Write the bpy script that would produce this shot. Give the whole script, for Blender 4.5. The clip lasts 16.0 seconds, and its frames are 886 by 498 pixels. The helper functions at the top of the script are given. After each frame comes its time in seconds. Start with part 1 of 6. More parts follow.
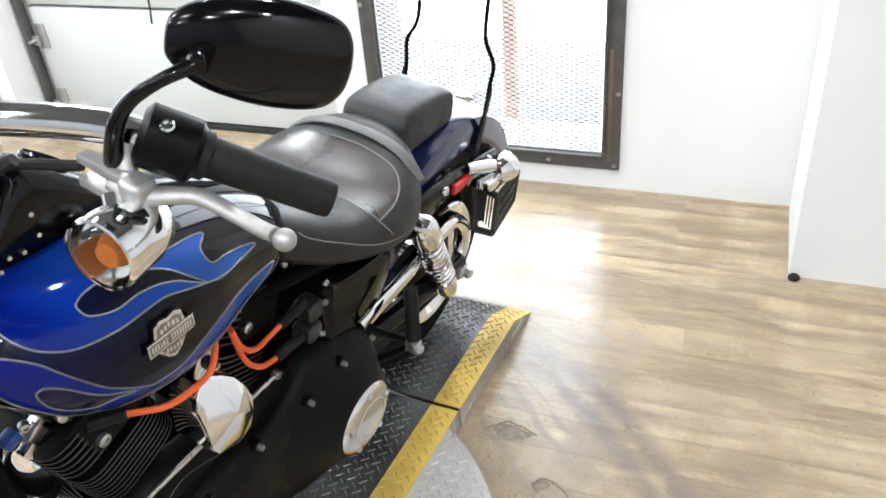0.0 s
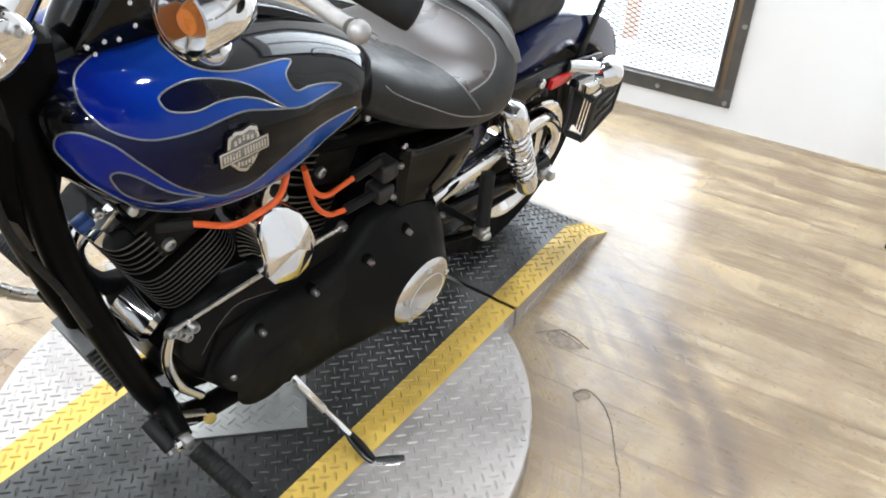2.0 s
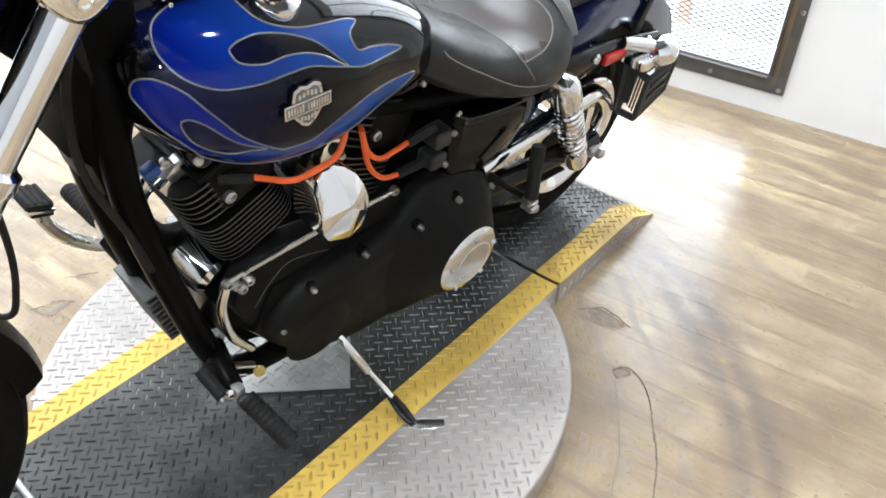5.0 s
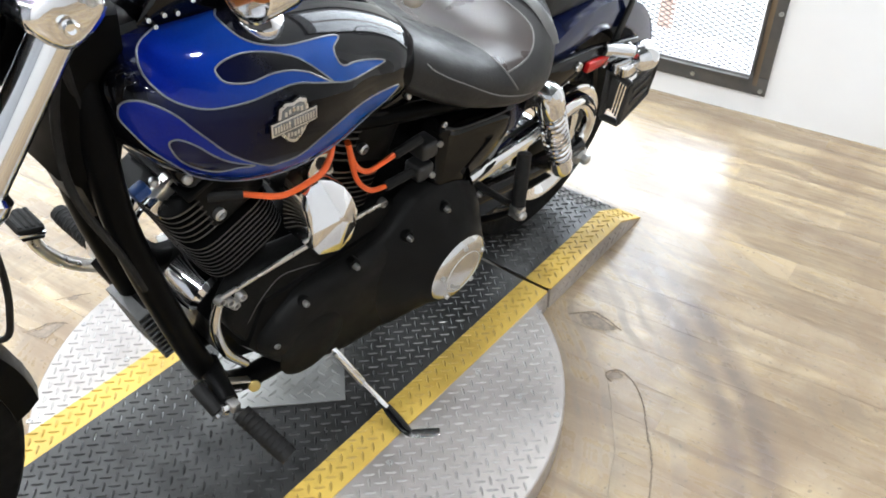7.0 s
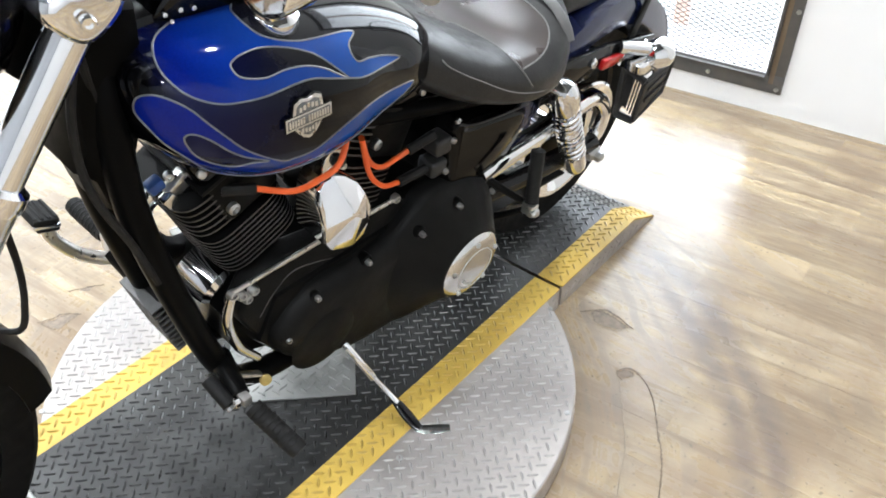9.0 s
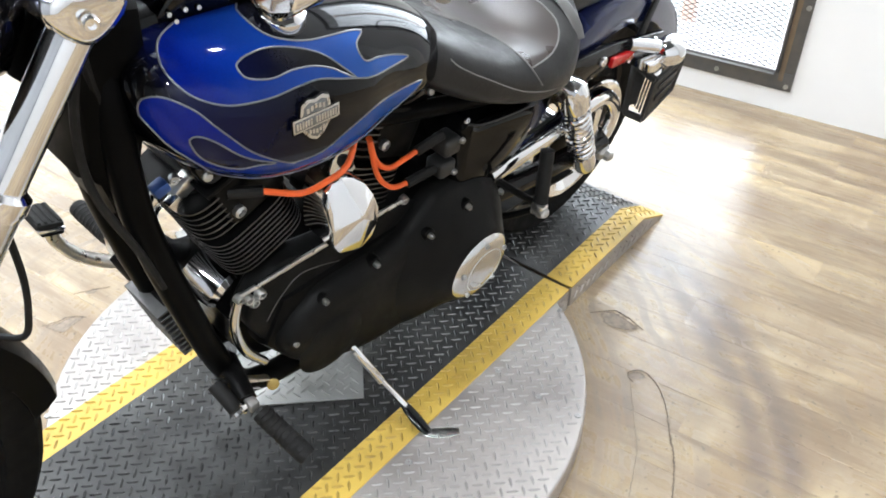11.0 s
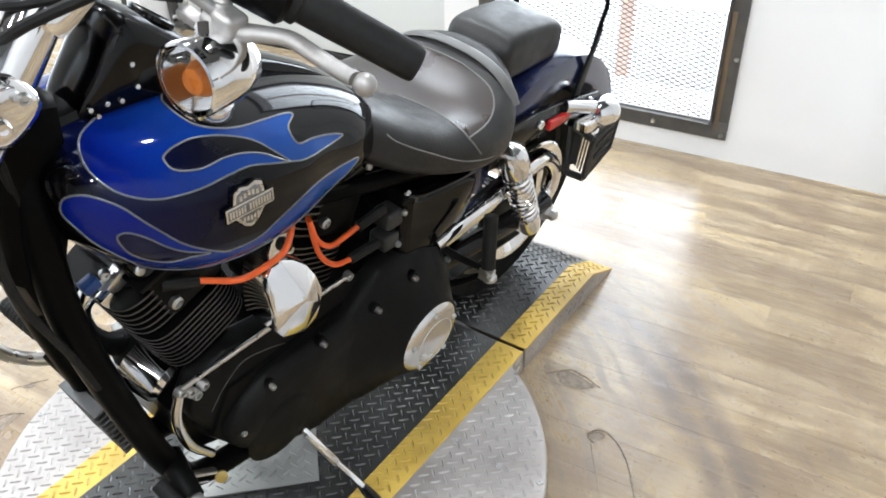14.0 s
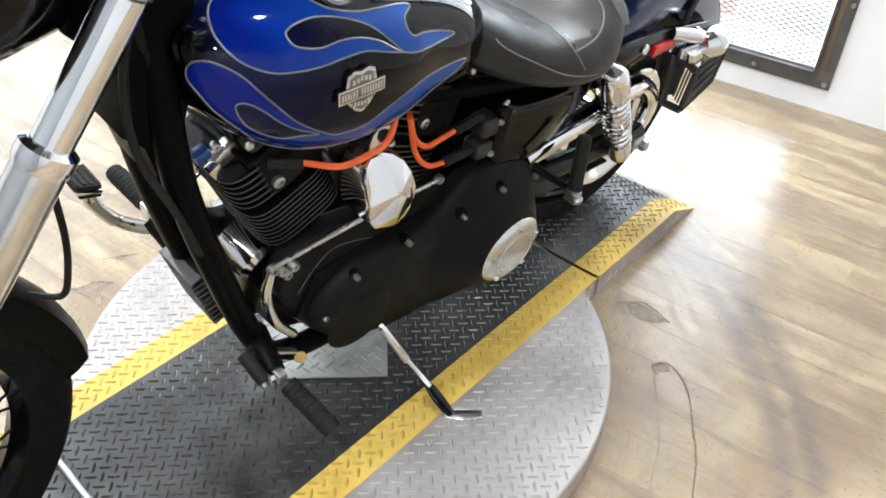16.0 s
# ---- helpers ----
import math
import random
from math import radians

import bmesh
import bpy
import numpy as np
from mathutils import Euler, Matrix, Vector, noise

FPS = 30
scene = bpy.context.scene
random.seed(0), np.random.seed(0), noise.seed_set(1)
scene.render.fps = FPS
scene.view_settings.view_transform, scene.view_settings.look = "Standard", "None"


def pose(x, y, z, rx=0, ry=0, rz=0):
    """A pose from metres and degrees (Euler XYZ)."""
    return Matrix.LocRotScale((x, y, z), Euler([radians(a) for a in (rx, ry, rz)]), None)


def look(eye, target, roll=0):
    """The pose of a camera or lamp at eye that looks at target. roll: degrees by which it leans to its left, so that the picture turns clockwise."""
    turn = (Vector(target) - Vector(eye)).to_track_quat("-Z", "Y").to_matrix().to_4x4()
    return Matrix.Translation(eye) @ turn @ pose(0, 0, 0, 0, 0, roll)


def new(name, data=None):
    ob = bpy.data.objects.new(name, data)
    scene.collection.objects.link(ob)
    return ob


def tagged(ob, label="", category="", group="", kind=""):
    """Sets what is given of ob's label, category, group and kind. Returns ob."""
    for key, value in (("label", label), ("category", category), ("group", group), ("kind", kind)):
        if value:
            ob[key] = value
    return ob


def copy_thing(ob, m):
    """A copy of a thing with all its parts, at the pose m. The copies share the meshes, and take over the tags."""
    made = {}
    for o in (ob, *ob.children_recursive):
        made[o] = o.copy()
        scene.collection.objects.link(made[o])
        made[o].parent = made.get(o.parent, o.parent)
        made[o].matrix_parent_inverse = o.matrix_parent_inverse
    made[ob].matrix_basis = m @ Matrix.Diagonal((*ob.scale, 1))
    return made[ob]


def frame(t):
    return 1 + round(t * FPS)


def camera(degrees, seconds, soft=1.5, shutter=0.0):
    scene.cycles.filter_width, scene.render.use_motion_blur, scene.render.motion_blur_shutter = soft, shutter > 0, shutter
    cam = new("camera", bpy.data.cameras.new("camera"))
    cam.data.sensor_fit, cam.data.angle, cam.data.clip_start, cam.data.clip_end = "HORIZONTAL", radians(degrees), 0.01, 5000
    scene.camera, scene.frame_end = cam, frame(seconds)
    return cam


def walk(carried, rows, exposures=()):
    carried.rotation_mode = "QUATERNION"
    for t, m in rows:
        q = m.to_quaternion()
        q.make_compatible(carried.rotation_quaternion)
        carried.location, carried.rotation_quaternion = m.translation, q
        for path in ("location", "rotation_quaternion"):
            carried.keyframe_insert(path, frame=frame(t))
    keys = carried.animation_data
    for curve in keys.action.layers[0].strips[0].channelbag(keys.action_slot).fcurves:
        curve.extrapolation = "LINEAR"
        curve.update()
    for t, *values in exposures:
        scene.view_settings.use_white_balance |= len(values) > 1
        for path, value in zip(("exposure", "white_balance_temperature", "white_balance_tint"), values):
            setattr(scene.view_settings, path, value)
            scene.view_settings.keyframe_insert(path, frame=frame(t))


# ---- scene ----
cam = camera(57.1, 16.0, soft=1.8)
PATH = [
    (0, (-1.255, -0.661, 1.412), (0.234, 0.133, 0.338), -5.1),
    (0.5, (-1.219, -0.725, 1.386), (0.155, 0.147, 0.222), -2.8),
    (1, (-1.234, -0.718, 1.368), (0.113, 0.159, 0.179), -1.9),
    (1.5, (-1.252, -0.702, 1.341), (0.053, 0.176, 0.106), -0.3),
    (2, (-1.278, -0.699, 1.339), (0.012, 0.227, 0.123), 0.9),
    (2.5, (-1.301, -0.711, 1.342), (-0.032, 0.237, 0.121), 0.8),
    (3, (-1.313, -0.714, 1.335), (-0.064, 0.239, 0.098), 1.6),
    (3.5, (-1.315, -0.72, 1.332), (-0.09, 0.261, 0.093), 1.2),
    (4, (-1.317, -0.707, 1.323), (-0.102, 0.27, 0.071), 1.6),
    (6.5, (-1.324, -0.712, 1.332), (-0.093, 0.281, 0.109), 0.3),
    (7, (-1.326, -0.717, 1.334), (-0.085, 0.262, 0.109), -0.1),
    (7.5, (-1.319, -0.719, 1.326), (-0.084, 0.235, 0.075), -0.6),
    (8, (-1.324, -0.715, 1.33), (-0.095, 0.272, 0.099), -0.7),
    (8.5, (-1.328, -0.714, 1.334), (-0.105, 0.281, 0.104), -0.1),
    (9, (-1.325, -0.713, 1.336), (-0.107, 0.282, 0.1), -0.0),
    (11.5, (-1.314, -0.693, 1.327), (-0.105, 0.31, 0.089), -0.6),
    (12, (-1.315, -0.701, 1.332), (-0.076, 0.305, 0.127), -0.7),
    (12.5, (-1.309, -0.707, 1.333), (-0.062, 0.27, 0.111), -0.4),
    (13, (-1.307, -0.696, 1.33), (-0.068, 0.31, 0.125), -0.7),
    (13.5, (-1.293, -0.677, 1.326), (-0.054, 0.332, 0.123), -0.7),
    (14, (-1.278, -0.687, 1.34), (0.061, 0.275, 0.208), -1.6),
    (14.5, (-1.285, -0.709, 1.35), (0.103, 0.206, 0.236), -1.2),
    (15, (-1.303, -0.717, 1.345), (0.056, 0.188, 0.19), 1.0),
    (15.5, (-1.32, -0.7, 1.321), (-0.078, 0.247, 0.071), 2.1),
    (16, (-1.333, -0.674, 1.316), (-0.167, 0.345, 0.051), 1.3),
]
walk(cam, [(t, look(eye, target, roll)) for t, eye, target, roll in PATH], [(0, 0.05), (4, 0.03), (7.5, 0.0), (8.5, 0.08), (11.5, 0.08), (12.5, -0.05), (13.5, -0.12), (14.5, 0.0), (16, 0.06)])

# ---- light ----
world = bpy.data.worlds.new("world")
scene.world = world
world.use_nodes = True
wn = world.node_tree.nodes
sky = wn.new("ShaderNodeTexSky")
sky.sky_type, sky.sun_disc = "NISHITA", False
sky.sun_elevation, sky.sun_rotation = radians(35), radians(60)
world.node_tree.links.new(sky.outputs[0], wn["Background"].inputs[0])
wn["Background"].inputs[1].default_value = 0.15
scene.view_settings.exposure = 0.0

H = 0.062          # height of the turntable's top
DISC = (-0.545, 0.278, 0.556)
LAMPS = [(0.3, -0.15), (0.62, 1.5), (1.0, 1.47), (-2.2, -1.2), (-2.1, -2.0), (-2.2, 0.4), (-0.9, 2.0), (-2.2, 2.0), (-3.5, -1.2), (-3.5, 0.4), (-3.5, 2.0), (-0.9, 3.3)]
LAMP_GLOW, LAMP_WATT = 14.0, 35.0
YARD, BAY_YARD = 10.0, 2.9
BADGE = (-0.711, 4.4)

from mathutils.bvhtree import BVHTree


# ---- helpers of the scene ----
def part(name, bm, material, parent, label="", smooth=35):
    """One mesh object under a thing or a part."""
    me = bpy.data.meshes.new(name)
    bmesh.ops.recalc_face_normals(bm, faces=bm.faces)
    bm.to_mesh(me)
    bm.free()
    for m in (material if isinstance(material, (list, tuple)) else [material]):
        me.materials.append(m)
    if smooth:
        me.shade_smooth()
        me.set_sharp_from_angle(angle=radians(smooth))
    ob = new(name, me)
    if parent:
        ob.parent = parent
    return tagged(ob, label) if label else ob


def raw(name, verts, faces, material, parent=None, label="", smooth=0):
    me = bpy.data.meshes.new(name)
    me.from_pydata([tuple(v) for v in verts], [], faces)
    for m in (material if isinstance(material, (list, tuple)) else [material]):
        me.materials.append(m)
    if smooth:
        me.shade_smooth()
        me.set_sharp_from_angle(angle=radians(smooth))
    me.update()
    ob = new(name, me)
    if parent:
        ob.parent = parent
    return tagged(ob, label) if label else ob


def thing(name, m=None, label="", category="", group="", kind=""):
    ob = new(name)
    ob.empty_display_size = 0.05
    if m is not None:
        ob.matrix_basis = m
    return tagged(ob, label, category, group, kind)


def spline(pts, n=8):
    """Points along a smooth curve through pts."""
    P = [Vector(p) for p in pts]
    if len(P) < 3:
        return P
    Q = [2 * P[0] - P[1]] + P + [2 * P[-1] - P[-2]]
    out = []
    for i in range(1, len(Q) - 2):
        a, b, c, d = Q[i - 1:i + 3]
        for k in range(n):
            t = k / n
            out.append(0.5 * ((2 * b) + (c - a) * t + (2 * a - 5 * b + 4 * c - d) * t * t + (3 * b - a - 3 * c + d) * t ** 3))
    return out + [P[-1]]


def values(vals, count):
    """Radii spread over count points."""
    if isinstance(vals, (int, float)):
        return [vals] * count
    return [float(v) for v in np.interp(np.linspace(0, 1, count), np.linspace(0, 1, len(vals)), vals)]


def tube(pts, r, seg=12, smooth=True, n=8, bm=None, flat=1.0):
    bm = bm or bmesh.new()
    P = spline(pts, n) if smooth else [Vector(p) for p in pts]
    R = values(r, len(P))
    up = None
    rings = []
    for i, p in enumerate(P):
        d = (P[min(i + 1, len(P) - 1)] - P[max(i - 1, 0)]).normalized()
        if up is None:
            up = d.orthogonal().normalized() if abs(d.z) > 0.9 else Vector((0, 0, 1))
        side = d.cross(up).normalized()
        up = side.cross(d).normalized()
        rings.append([bm.verts.new(p + R[i] * (math.cos(a) * side + math.sin(a) * up * flat)) for a in np.linspace(0, 2 * math.pi, seg, endpoint=False)])
    for a, b in zip(rings, rings[1:]):
        for k in range(seg):
            bm.faces.new((a[k], a[(k + 1) % seg], b[(k + 1) % seg], b[k]))
    bm.faces.new(rings[0][::-1])
    bm.faces.new(rings[-1])
    return bm


def lathe(profile, origin, axis, seg=28, bm=None, cap=True):
    """Turns (radius, height) pairs round an axis through origin."""
    bm = bm or bmesh.new()
    o, d = Vector(origin), Vector(axis).normalized()
    u = d.orthogonal().normalized()
    v = d.cross(u)
    rings = []
    for r, h in profile:
        if r < 1e-5:
            rings.append([bm.verts.new(o + d * h)])
        else:
            rings.append([bm.verts.new(o + d * h + r * (math.cos(a) * u + math.sin(a) * v)) for a in np.linspace(0, 2 * math.pi, seg, endpoint=False)])
    for a, b in zip(rings, rings[1:]):
        for k in range(seg):
            j = (k + 1) % seg
            if len(a) == 1 and len(b) > 1:
                bm.faces.new((a[0], b[j], b[k]))
            elif len(b) == 1 and len(a) > 1:
                bm.faces.new((a[k], a[j], b[0]))
            elif len(a) > 1:
                bm.faces.new((a[k], a[j], b[j], b[k]))
    if len(rings[0]) > 1 and cap:
        bm.faces.new(rings[0][::-1])
    if len(rings[-1]) > 1 and cap:
        bm.faces.new(rings[-1])
    return bm


def box(c, size, bevel=0.003, m=None, bm=None, segments=2):
    bm2 = bmesh.new()
    bmesh.ops.create_cube(bm2, size=1)
    bmesh.ops.scale(bm2, vec=size, verts=bm2.verts)
    if bevel:
        bmesh.ops.bevel(bm2, geom=bm2.edges[:], offset=bevel, segments=segments, profile=0.5, affect="EDGES")
    bmesh.ops.transform(bm2, matrix=Matrix.Translation(c) @ (m or Matrix()), verts=bm2.verts)
    return join(bm, bm2)


def join(bm, bm2):
    if bm is None:
        return bm2
    me = bpy.data.meshes.new("tmp")
    bm2.to_mesh(me)
    bm2.free()
    bm.from_mesh(me)
    bpy.data.meshes.remove(me)
    return bm


def prism(outline, y0, y1, bevel=0.0, n=0, closed=True, segments=2):
    """A plate with the outline (x, z), from y0 to y1."""
    pts = [(x, z) for x, z in outline]
    if n:
        c = [(x, 0, z) for x, z in outline]
        P = spline(c + [c[0], c[1], c[2]], n)
        P = P[n:n + n * len(c)]
        pts = [(p.x, p.z) for p in P]
    bm = bmesh.new()
    a = [bm.verts.new((x, y0, z)) for x, z in pts]
    b = [bm.verts.new((x, y1, z)) for x, z in pts]
    k = len(pts)
    fa, fb = bm.faces.new(a), bm.faces.new(b[::-1])
    for i in range(k):
        bm.faces.new((a[i], b[i], b[(i + 1) % k], a[(i + 1) % k]))
    bmesh.ops.recalc_face_normals(bm, faces=bm.faces)
    if bevel:
        bmesh.ops.bevel(bm, geom=list(set(fa.edges) | set(fb.edges)), offset=bevel, segments=segments, profile=0.5, affect="EDGES")
    return bm


def loft(rings, caps=True):
    bm = bmesh.new()
    V = [[bm.verts.new(p) for p in r] for r in rings]
    k = len(V[0])
    for a, b in zip(V, V[1:]):
        for i in range(k):
            bm.faces.new((a[i], a[(i + 1) % k], b[(i + 1) % k], b[i]))
    if caps:
        bm.faces.new(V[0][::-1])
        bm.faces.new(V[-1])
    return bm


def smooth_rows(rows, n=6):
    """Rows of numbers, refined along a smooth curve."""
    w = len(rows[0])
    out = []
    A = [list(r) for r in rows]
    A = [[2 * a - b for a, b in zip(A[0], A[1])]] + A + [[2 * a - b for a, b in zip(A[-1], A[-2])]]
    for i in range(1, len(A) - 2):
        for k in range(n):
            t = k / n
            out.append([0.5 * (2 * A[i][j] + (A[i + 1][j] - A[i - 1][j]) * t + (2 * A[i - 1][j] - 5 * A[i][j] + 4 * A[i + 1][j] - A[i + 2][j]) * t * t
                        + (3 * A[i][j] - A[i - 1][j] - 3 * A[i + 1][j] + A[i + 2][j]) * t ** 3) for j in range(w)])
    return out + [A[-2]]


def body(rows, seg=40, ey=0.8, eu=0.8, el=0.7, n=6, dish=None):
    """A hull along x. Rows: x, half width, z bottom, z widest, z top."""
    rings = []
    for x, w, zb, zm, zt in smooth_rows(rows, n):
        w = max(w, 0.002)
        ring = []
        for a in np.linspace(0, 2 * math.pi, seg, endpoint=False):
            c, s = math.cos(a), math.sin(a)
            y = w * math.copysign(abs(c) ** ey, c)
            z = zm + (zt - zm) * abs(s) ** eu if s >= 0 else zm - (zm - zb) * abs(s) ** el
            if dish and s > 0:
                z -= dish(x, y) * s
            ring.append((x, y, z))
        rings.append(ring)
    return loft(rings)


def bolt(name, p, axis, r, h, material, parent, label=""):
    return part(name, lathe([(r, 0), (r, h * 0.6), (r * 0.8, h), (r * 0.5, h), (r * 0.45, h * 0.5), (0, h * 0.5)], p, axis, 12), material, parent, label)


# ---- materials ----
def mat(name, color, rough=0.5, metal=0.0, second=None, scale=8.0, detail=4.0, mix=0.5, bump=0.0, bump_scale=200.0, coat=0.0, rough2=None, grime=None, grime_scale=2.0, spec=0.5, transmission=0.0, stretch=None):
    """A surface: two tones mixed by noise, uneven gloss, fine relief and a coarser grime."""
    m = bpy.data.materials.new(name)
    m.use_nodes = True
    N, K = m.node_tree.nodes, m.node_tree.links
    b = N["Principled BSDF"]
    b.inputs["Metallic"].default_value = metal
    b.inputs["Coat Weight"].default_value = coat
    b.inputs["Coat Roughness"].default_value = 0.04
    b.inputs["Specular IOR Level"].default_value = spec
    b.inputs["Transmission Weight"].default_value = transmission
    co = N.new("ShaderNodeTexCoord").outputs["Object"]
    if stretch:
        mp = N.new("ShaderNodeMapping")
        mp.inputs["Scale"].default_value = stretch
        K.new(co, mp.inputs[0])
        co = mp.outputs[0]

    def noise_of(s, d=4.0, r=0.55):
        n = N.new("ShaderNodeTexNoise")
        n.inputs["Scale"].default_value, n.inputs["Detail"].default_value, n.inputs["Roughness"].default_value = s, d, r
        K.new(co, n.inputs["Vector"])
        return n.outputs[0]

    def ramp(src, lo, hi, a=0.35, z=0.65):
        r = N.new("ShaderNodeMapRange")
        r.inputs[1].default_value, r.inputs[2].default_value, r.inputs[3].default_value, r.inputs[4].default_value = a, z, lo, hi
        K.new(src, r.inputs[0])
        return r.outputs[0]

    def blend(fac, a, c):
        x = N.new("ShaderNodeMix")
        x.data_type = "RGBA"
        K.new(fac, x.inputs[0])
        for sock, v in ((x.inputs[6], a), (x.inputs[7], c)):
            if isinstance(v, tuple):
                sock.default_value = (*v, 1)
            else:
                K.new(v, sock)
        return x.outputs[2]

    second = second or tuple(min(1, v * 0.75) for v in color)
    col = blend(ramp(noise_of(scale, detail), 0, mix), color, second)
    if grime:
        col = blend(ramp(noise_of(grime_scale, 6, 0.65), 0, 0.7, 0.5, 0.72), col, grime)
    K.new(col, b.inputs["Base Color"])
    K.new(ramp(noise_of(scale * 1.7, 5), rough, rough2 if rough2 is not None else min(1, rough * 1.35 + 0.02)), b.inputs["Roughness"])
    if bump:
        bp = N.new("ShaderNodeBump")
        bp.inputs["Strength"].default_value, bp.inputs["Distance"].default_value = bump, 0.002
        K.new(noise_of(bump_scale, 3), bp.inputs["Height"])
        K.new(bp.outputs[0], b.inputs["Normal"])
    return m


cover_black = mat("black_cover_plastic", (0.003, 0.003, 0.003), 0.06, second=(0.006, 0.005, 0.004), scale=9, spec=0.16)
gloss_black = mat("gloss_black_paint", (0.002, 0.002, 0.0025), 0.08, coat=0.0, scale=20, spec=0.28)
satin_black = mat("satin_black_paint", (0.003, 0.003, 0.003), 0.3, second=(0.004, 0.004, 0.004), scale=30, bump=0.05, spec=0.08)
frame_black = mat("black_frame_paint", (0.002, 0.002, 0.002), 0.3, second=(0.003, 0.003, 0.003), scale=20, spec=0.04)
wrinkle_black = mat("wrinkle_black_coating", (0.0035, 0.0035, 0.0035), 0.4, second=(0.006, 0.006, 0.0055), scale=14, bump=0.3, bump_scale=420, grime=(0.01, 0.0095, 0.009), grime_scale=9, spec=0.12)
blue_paint = mat("blue_metallic_paint", (0.0005, 0.006, 0.125), 0.035, second=(0.001, 0.011, 0.17), scale=350, spec=0.22, rough2=0.05)


def fade_along(m, x0, x1, far):
    """Lets a paint turn into the colour far from x0 to x1 along the bike."""
    n, k = m.node_tree.nodes, m.node_tree.links
    b = n["Principled BSDF"]
    ramp, sep, co, mx = n.new("ShaderNodeMapRange"), n.new("ShaderNodeSeparateXYZ"), n.new("ShaderNodeTexCoord"), n.new("ShaderNodeMix")
    ramp.inputs[1].default_value, ramp.inputs[2].default_value = x0, x1
    k.new(co.outputs["Object"], sep.inputs[0])
    k.new(sep.outputs[0], ramp.inputs[0])
    mx.data_type = "RGBA"
    k.new(ramp.outputs[0], mx.inputs[0])
    k.new(b.inputs["Base Color"].links[0].from_socket, mx.inputs[6])
    mx.inputs[7].default_value = (*far, 1)
    k.new(mx.outputs[2], b.inputs["Base Color"])


fade_along(blue_paint, -0.84, -0.6, (0.008, 0.06, 0.27))
charcoal_paint = mat("black_metallic_paint", (0.0035, 0.0035, 0.0045), 0.035, second=(0.007, 0.007, 0.009), scale=350, coat=0.0, spec=0.18, rough2=0.05)
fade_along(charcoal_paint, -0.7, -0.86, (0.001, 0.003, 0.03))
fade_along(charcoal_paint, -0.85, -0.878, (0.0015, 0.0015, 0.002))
fender_blue = mat("deep_blue_black_paint", (0.006, 0.01, 0.04), 0.12, second=(0.012, 0.018, 0.065), scale=5, coat=0.4)
pinstripe = mat("silver_pinstripe", (0.17, 0.18, 0.19), 0.35, metal=0.5, coat=0.8, scale=60)
chrome = mat("chrome", (0.86, 0.86, 0.87), 0.05, metal=1.0, scale=30, mix=0.15, rough2=0.09)
worn_chrome = mat("worn_chrome", (0.75, 0.75, 0.74), 0.14, metal=1.0, scale=40, second=(0.6, 0.59, 0.56), mix=0.6, bump=0.05)
alu = mat("polished_aluminium", (0.72, 0.7, 0.67), 0.26, metal=1.0, scale=40, bump=0.06, bump_scale=300)
matte_alu = mat("cast_aluminium", (0.4, 0.385, 0.37), 0.46, metal=0.8, scale=60, bump=0.1, bump_scale=300)
steel = mat("zinc_steel", (0.55, 0.55, 0.54), 0.3, metal=1.0, scale=60)
leather = mat("black_leather", (0.013, 0.013, 0.013), 0.38, second=(0.024, 0.023, 0.022), scale=18, bump=0.25, bump_scale=260, spec=0.34)
leather_worn = mat("worn_shiny_leather", (0.016, 0.014, 0.0135), 0.22, second=(0.042, 0.028, 0.023), scale=5, mix=0.9, bump=0.12, bump_scale=240, spec=0.42, rough2=0.36)
strap_leather = mat("grey_leather", (0.075, 0.074, 0.072), 0.36, second=(0.11, 0.105, 0.1), scale=30, bump=0.15, bump_scale=260)
stitch = mat("grey_thread", (0.16, 0.155, 0.15), 0.7, scale=300)
rubber = mat("black_rubber", (0.009, 0.009, 0.009), 0.5, second=(0.017, 0.016, 0.015), scale=40, bump=0.2, bump_scale=150, spec=0.18)
tyre_rubber = mat("tyre_rubber", (0.005, 0.005, 0.005), 0.55, second=(0.009, 0.009, 0.009), scale=25, bump=0.2, spec=0.1)
orange = mat("orange_silicone", (0.85, 0.13, 0.025), 0.38, second=(0.7, 0.1, 0.02), scale=40)
amber = mat("amber_bulb", (0.75, 0.22, 0.03), 0.25, scale=40)
red_lens = mat("red_reflector", (0.55, 0.012, 0.012), 0.15, second=(0.35, 0.01, 0.01), scale=200, coat=0.6)
brass = mat("dull_brass", (0.55, 0.42, 0.15), 0.3, metal=0.8, scale=60)
blue_plastic = mat("blue_plug", (0.015, 0.06, 0.22), 0.35, scale=50)
lens_clear = mat("clear_lens", (0.97, 0.97, 0.97), 0.02, transmission=1.0, mix=0.05, rough2=0.03)
lens_clear.node_tree.nodes["Principled BSDF"].inputs["IOR"].default_value = 1.12
plate_silver = mat("silver_tread_plate", (0.54, 0.505, 0.48), 0.3, metal=0.6, second=(0.38, 0.35, 0.33), scale=6, mix=0.9, rough2=0.56, bump=0.12, bump_scale=120, grime=(0.36, 0.33, 0.3), grime_scale=4.5)
plate_black = mat("black_tread_plate", (0.032, 0.032, 0.032), 0.28, metal=0.45, second=(0.085, 0.085, 0.083), scale=6, mix=0.85, rough2=0.52, bump=0.1, bump_scale=120, grime=(0.018, 0.016, 0.013), grime_scale=3.5)
plate_yellow = mat("yellow_safety_paint", (0.63, 0.43, 0.08), 0.45, second=(0.54, 0.35, 0.065), scale=9, mix=0.8, bump=0.08, bump_scale=140, grime=(0.36, 0.25, 0.05), grime_scale=7)
